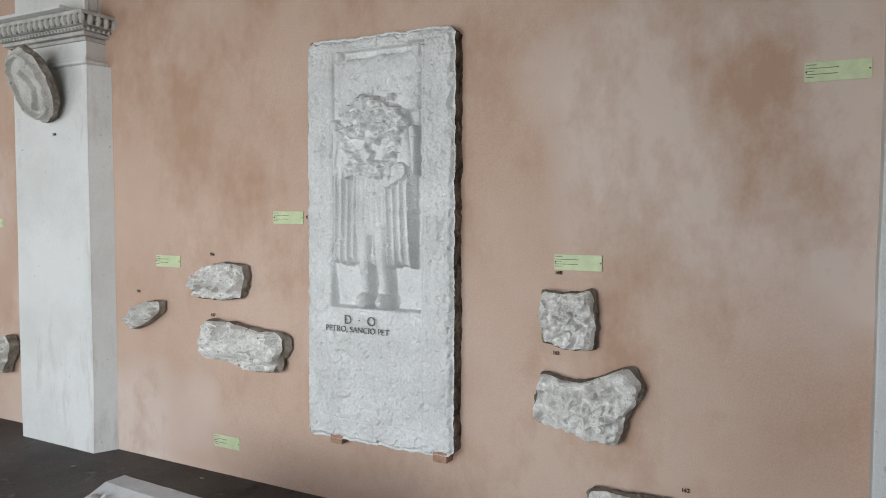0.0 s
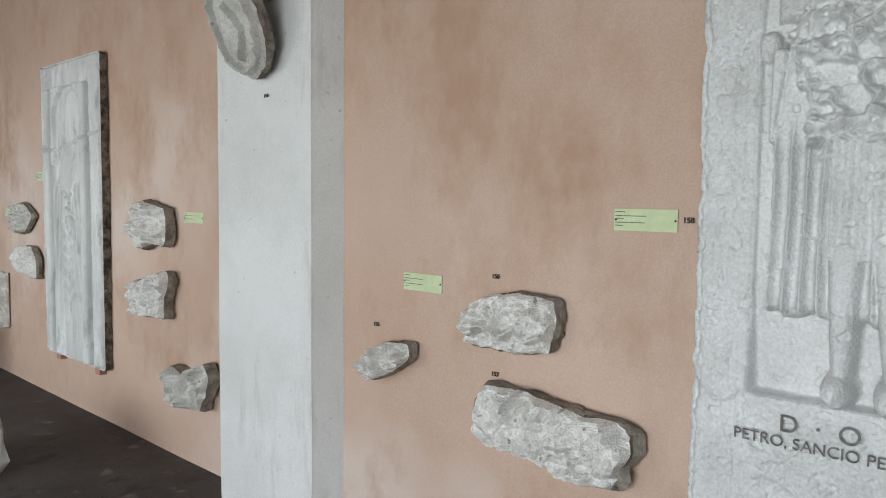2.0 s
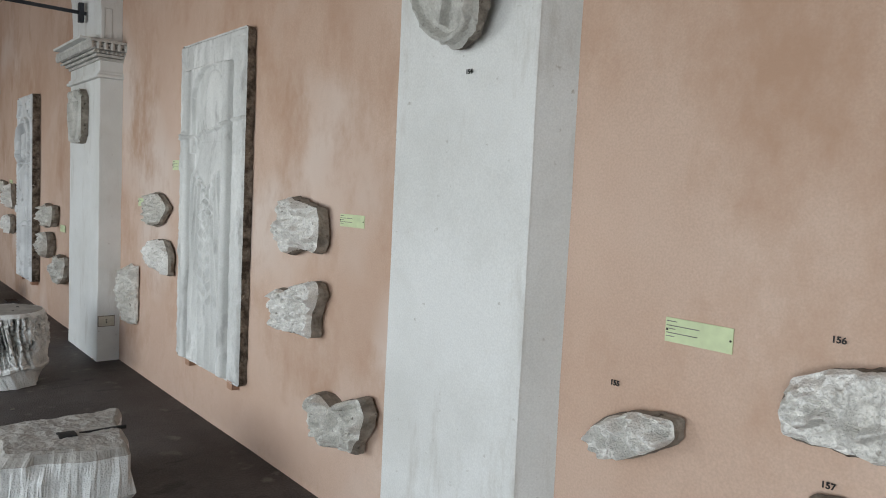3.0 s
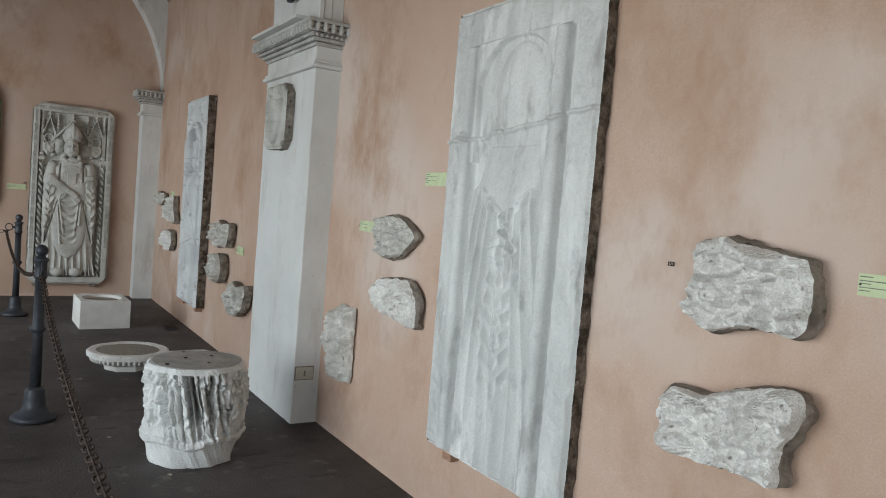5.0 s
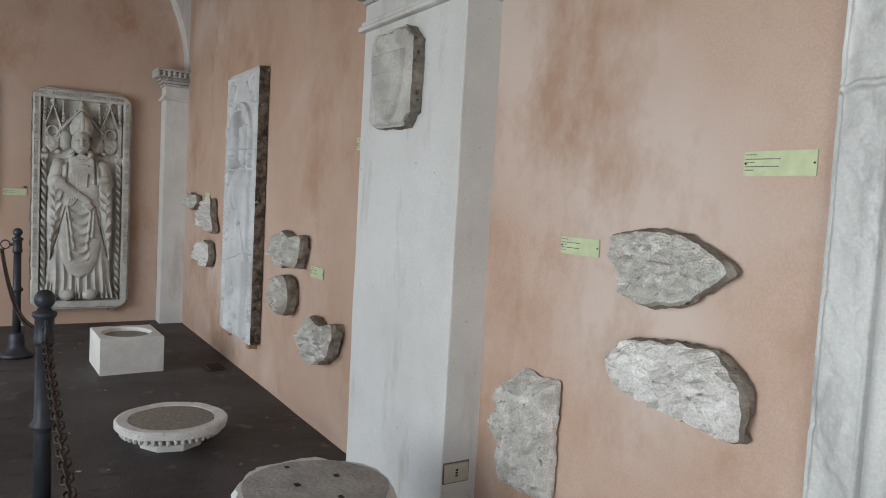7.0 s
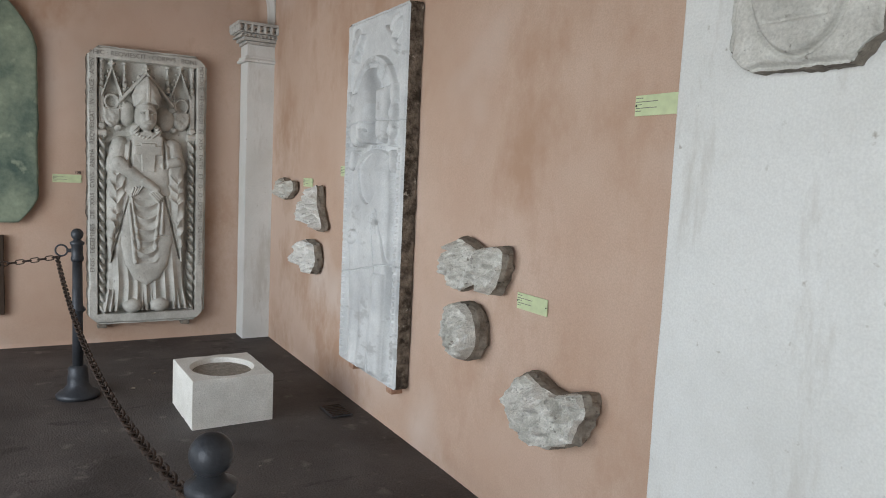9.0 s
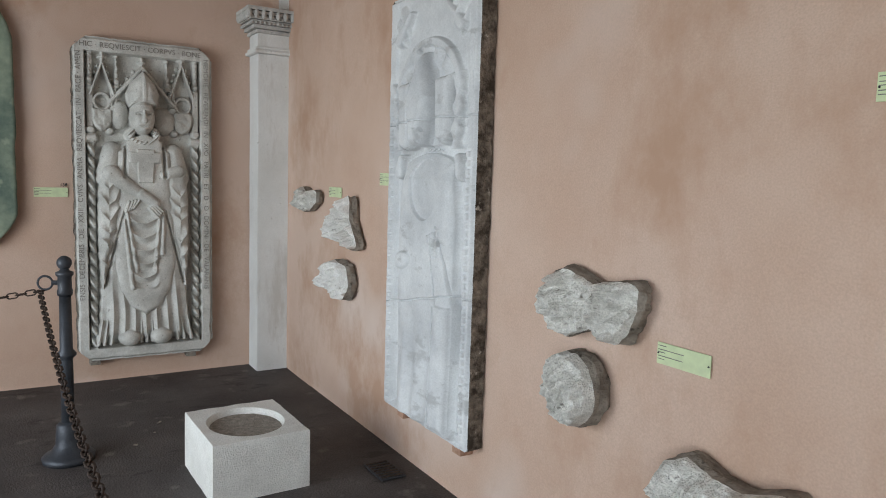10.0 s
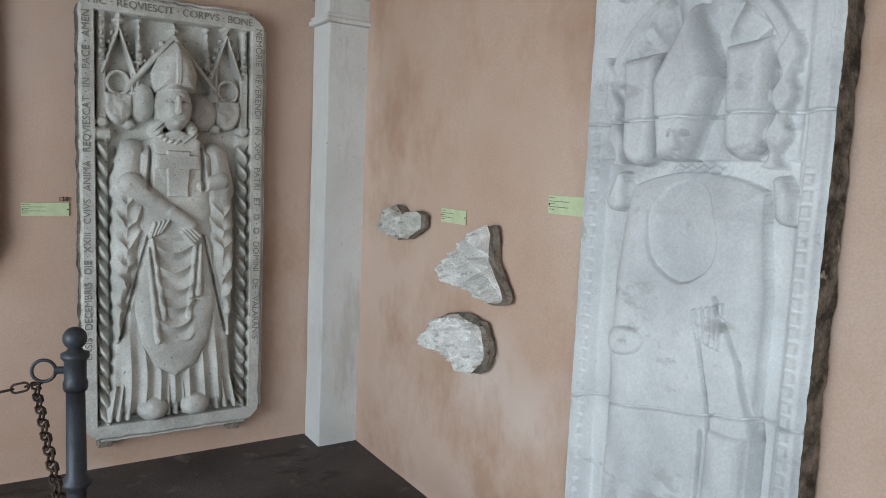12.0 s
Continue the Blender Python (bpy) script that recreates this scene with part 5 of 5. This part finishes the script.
part("cramp_slot", box(bmesh.new(), 0.02, 0.032, -0.317, -0.30, 0.04, 0.25, 0.002, 0.006, 3), M_INK, big, "narrow dark cramp slot")

# carved moulding block near the start
root = tagged(new("carved_moulding_block"), "white marble moulding block with egg ornament on the floor", "stone block")
root.matrix_world = pose(-2.87, 1.74, 0, 0, 0, -3)
bm = bmesh.new()
L = 1.1
prof = [(0.0, 0.0), (0.0, 0.2), (0.03, 0.21), (0.08, 0.26), (0.15, 0.305), (0.22, 0.33), (0.27, 0.35), (0.36, 0.35), (0.36, 0.0)]
rows = []
for k in range(23):
    x = L * k / 22
    rows.append([bm.verts.new((x, y_ + 0.004 * noise.noise(Vector((x * 9, y_ * 9, z_ * 9))), z_ + 0.004 * noise.noise(Vector((x * 7, z_ * 9, 2))))) for y_, z_ in prof])
for p, q in zip(rows, rows[1:]):
    for k in range(len(prof)):
        j = (k + 1) % len(prof)
        bm.faces.new((p[k], p[j], q[j], q[k]))
bm.faces.new(rows[0])
bm.faces.new(rows[-1][::-1])
part("block", bm, M_MARBLE, root)
egg = bmesh.new()
bmesh.ops.create_uvsphere(egg, u_segments=10, v_segments=7, radius=1)
for v_ in egg.verts:
    v_.co = Vector((v_.co.x * 0.033, v_.co.y * 0.08, v_.co.z * 0.04))
me = bpy.data.meshes.new("egg")
egg.to_mesh(me)
egg.free()
me.materials.append(M_MARBLE)
for k in range(12):
    ob = new("egg", me)
    ob.parent = root
    ob.matrix_basis = pose(0.06 + k * 0.09, 0.13, 0.292, 32)
    dart = box(bmesh.new(), 0.1 + k * 0.09, 0.11 + k * 0.09, 0.06, 0.2, 0.262, 0.322, 0.003)
    for v_ in dart.verts:
        v_.co.z = 0.232 + 0.46 * v_.co.y + (0.022 if v_.co.z > 0.29 else 0)
    part("dart", dart, M_MARBLE, root)

# ---- posts and chains ----
POSTS = [(-13.22, 1.415), (-9.41, 1.43), (-4.60, 1.40)]


def post(x, y, turn=0, lugs=(-1, 1)):
    root = tagged(new("barrier_post"), "dark grey cast iron barrier post with a ball top", "barrier post", "barrier posts")
    root.matrix_world = pose(x, y, 0, 0, 0, turn) @ Matrix.Diagonal((1, 1, 1.025, 1))
    part("base", lathe(bmesh.new(), [(0.125, 0), (0.13, 0.02), (0.115, 0.035), (0.085, 0.05), (0.07, 0.075), (0.062, 0.085), (0.06, 0.13), (0.055, 0.185), (0.042, 0.2)], 28), M_IRON, root, smooth=True)
    part("shaft", lathe(bmesh.new(), [(0.032, 0.195), (0.030, 0.52), (0.031, 0.53), (0.047, 0.545), (0.047, 0.555), (0.031, 0.575), (0.028, 0.86)], 20), M_IRON, root, smooth=True)
    part("head", lathe(bmesh.new(), [(0.034, 0.85), (0.037, 0.86), (0.037, 0.875), (0.033, 0.885), (0.033, 0.945), (0.042, 0.955), (0.042, 0.968), (0.026, 0.975), (0.02, 0.985)], 20), M_IRON, root, smooth=True)
    bm = bmesh.new()
    bmesh.ops.create_uvsphere(bm, u_segments=20, v_segments=12, radius=0.036, matrix=pose(0, 0, 1.015))
    part("ball", bm, M_IRON, root, smooth=True)
    for s in lugs:
        bm = bmesh.new()
        bmesh.ops.create_cone(bm, cap_ends=True, segments=8, radius1=0.012, radius2=0.012, depth=0.03, matrix=pose(s * 0.045, 0, 0.915, 0, 90))
        part("lug", bm, M_IRON, root)
        part("ring", torus(0.034, 0.0055, 20, 8, pose(s * 0.09, 0, 0.915, 90)), M_IRON, root, smooth=True)
    return root


def torus(R_, r_, n, k, m, stretch=0.0):
    bm = bmesh.new()
    rows = []
    for i in range(n):
        a = 2 * math.pi * i / n
        off = Vector((math.copysign(stretch, math.cos(a)) if abs(math.cos(a)) > 1e-6 else 0, 0, 0))
        rows.append([bm.verts.new(m @ (off + Vector(((R_ + r_ * math.cos(b)) * math.cos(a), (R_ + r_ * math.cos(b)) * math.sin(a), r_ * math.sin(b))))) for b in [2 * math.pi * j / k for j in range(k)]])
    for i in range(n):
        for j in range(k):
            bm.faces.new((rows[i][j], rows[(i + 1) % n][j], rows[(i + 1) % n][(j + 1) % k], rows[i][(j + 1) % k]))
    return bm


post(*POSTS[0], 75, (-1,))
post(*POSTS[1])
post(*POSTS[2])
link_bm = torus(0.0135, 0.0036, 14, 6, Matrix.Identity(4), 0.011)
LINK = bpy.data.meshes.new("chain_link")
bmesh.ops.recalc_face_normals(link_bm, faces=link_bm.faces)
link_bm.to_mesh(LINK)
link_bm.free()
LINK.polygons.foreach_set("use_smooth", [True] * len(LINK.polygons))
LINK.materials.append(M_RUST)


def chain(a, b, sag):
    """Links along a hanging line between two rings."""
    root = tagged(new("barrier_chain"), "rusty iron chain hanging between barrier posts", "chain", "barrier chains")
    a, b = Vector(a), Vector(b)
    pt = lambda t: a.lerp(b, t) + Vector((0, 0, -sag * 4 * t * (1 - t)))
    fine = [pt(k / 600) for k in range(601)]
    acc, want, k = 0.0, 0.0, 0
    for p, q in zip(fine, fine[1:]):
        acc += (q - p).length
        if acc >= want:
            ob = new("link", LINK)
            ob.parent = root
            ob.matrix_basis = Matrix.Translation(q) @ (q - p).to_track_quat("X", "Z").to_matrix().to_4x4() @ pose(0, 0, 0, 90 * (k % 2) + 20)
            k += 1
            want += 0.0405
    return root


RING = (POSTS[0][0] - 0.03, POSTS[0][1] - 0.11, 0.895)
chain((POSTS[1][0] - 0.12, POSTS[1][1], 0.90), RING, 0.17)
chain((POSTS[1][0] + 0.12, POSTS[1][1], 0.90), (POSTS[2][0] - 0.12, POSTS[2][1], 0.90), 0.16)
chain(RING, (POSTS[0][0] - 0.2, -1.2, 0.90), 0.10)

# ---- end wall: fresco panel and dark board ----
u, v = np.meshgrid(np.linspace(0, 1, 60), np.linspace(0, 1, 90), indexing="ij")
FW, FH = 1.25, 1.75
X = (u - 0.5) * FW
narrow = np.clip((v - 0.74) / 0.26, 0, 1) ** 2 * 0.45 + np.clip((0.12 - v) / 0.12, 0, 1) ** 1.5 * 0.22
X = X * (1 - narrow) + 0.010 * np_noise(u * 0 + v * 9, v * 9, 95) * np.sign(X)
fresco = grid_mesh("fresco_panel", None, None, np.stack([X, -0.035 + 0.004 * np_noise(u * 6, v * 6, 96), v * FH], -1), M_FRESCO)
bm = bmesh.new()
bm.from_mesh(fresco.data)
bmesh.ops.solidify(bm, geom=bm.faces[:], thickness=-0.03)
bmesh.ops.recalc_face_normals(bm, faces=bm.faces)
bm.to_mesh(fresco.data)
bm.free()
fresco.matrix_world = pose(END, 0.59, 1.0, 0, 0, 90)
tagged(fresco, "detached fresco fragment in faded greens on the end wall", "fresco")
bm = bmesh.new()
for k in range(22):
    z = 0.30 + k * 0.05
    box(bm, 0.555 + 0.006 * math.sin(k * 1.7), 0.612 + 0.004 * math.sin(k * 2.3), -0.046, -0.034, z, z + 0.052, 0.002)
part("dark_border", bm, M_FRESCODARK, fresco, "dark weathered border strip")
bm = bmesh.new()
for k in range(12):
    z = 0.5 + k * 0.05
    wv = 0.10 * math.sin(math.pi * k / 11)
    box(bm, 0.53 - wv, 0.555, -0.044, -0.034, z, z + 0.052, 0.002)
part("painted_shape", bm, M_FRESCODARK, fresco, "dark green painted shape")
bm = bmesh.new()
for k in range(5):
    box(bm, 0.18 + k * 0.03, 0.40 - k * 0.02, -0.044, -0.034, 1.42 + k * 0.028, 1.428 + k * 0.028, 0.001)
part("painted_strokes", bm, M_FRESCOFIG, fresco, "brown painted strokes")
tagged(link_mesh("dark_board", box(bmesh.new(), END + 0.002, END + 0.05, 0.45, 0.978, 0.28, 0.90, 0.006), M_DARKWOOD), "dark wooden board leaning flat on the end wall", "board")
# iron floor grate and scattered scraps by the wall
root = tagged(new("floor_drain"), "small dark iron drain grate in the floor", "drain grate")
root.matrix_world = pose(-12.33, 2.82, 0.004)
part("frame", box(bmesh.new(), -0.11, 0.11, -0.07, 0.07, 0, 0.006, 0.002), M_IRON, root)
for k in range(7):
    part("bar", box(bmesh.new(), -0.1 + k * 0.03, -0.088 + k * 0.03, -0.06, 0.06, 0.006, 0.011, 0.001), M_RUST, root)
rr = random.Random(4)
for k in range(34):
    x, y = rr.uniform(-13.8, -2), rr.uniform(1.5, 2.95)
    s = rr.uniform(0.006, 0.014)
    bm = box(bmesh.new(), -s, s, -s * 0.6, s * 0.6, 0, s * 0.5, s * 0.15)
    ob = link_mesh("debris", bm, M_BROKEN)
    ob.matrix_world = pose(x, y, 0.0, 0, 0, rr.uniform(0, 180))
    tagged(ob, "tiny dark scrap lying on the floor", "debris", "floor scraps")
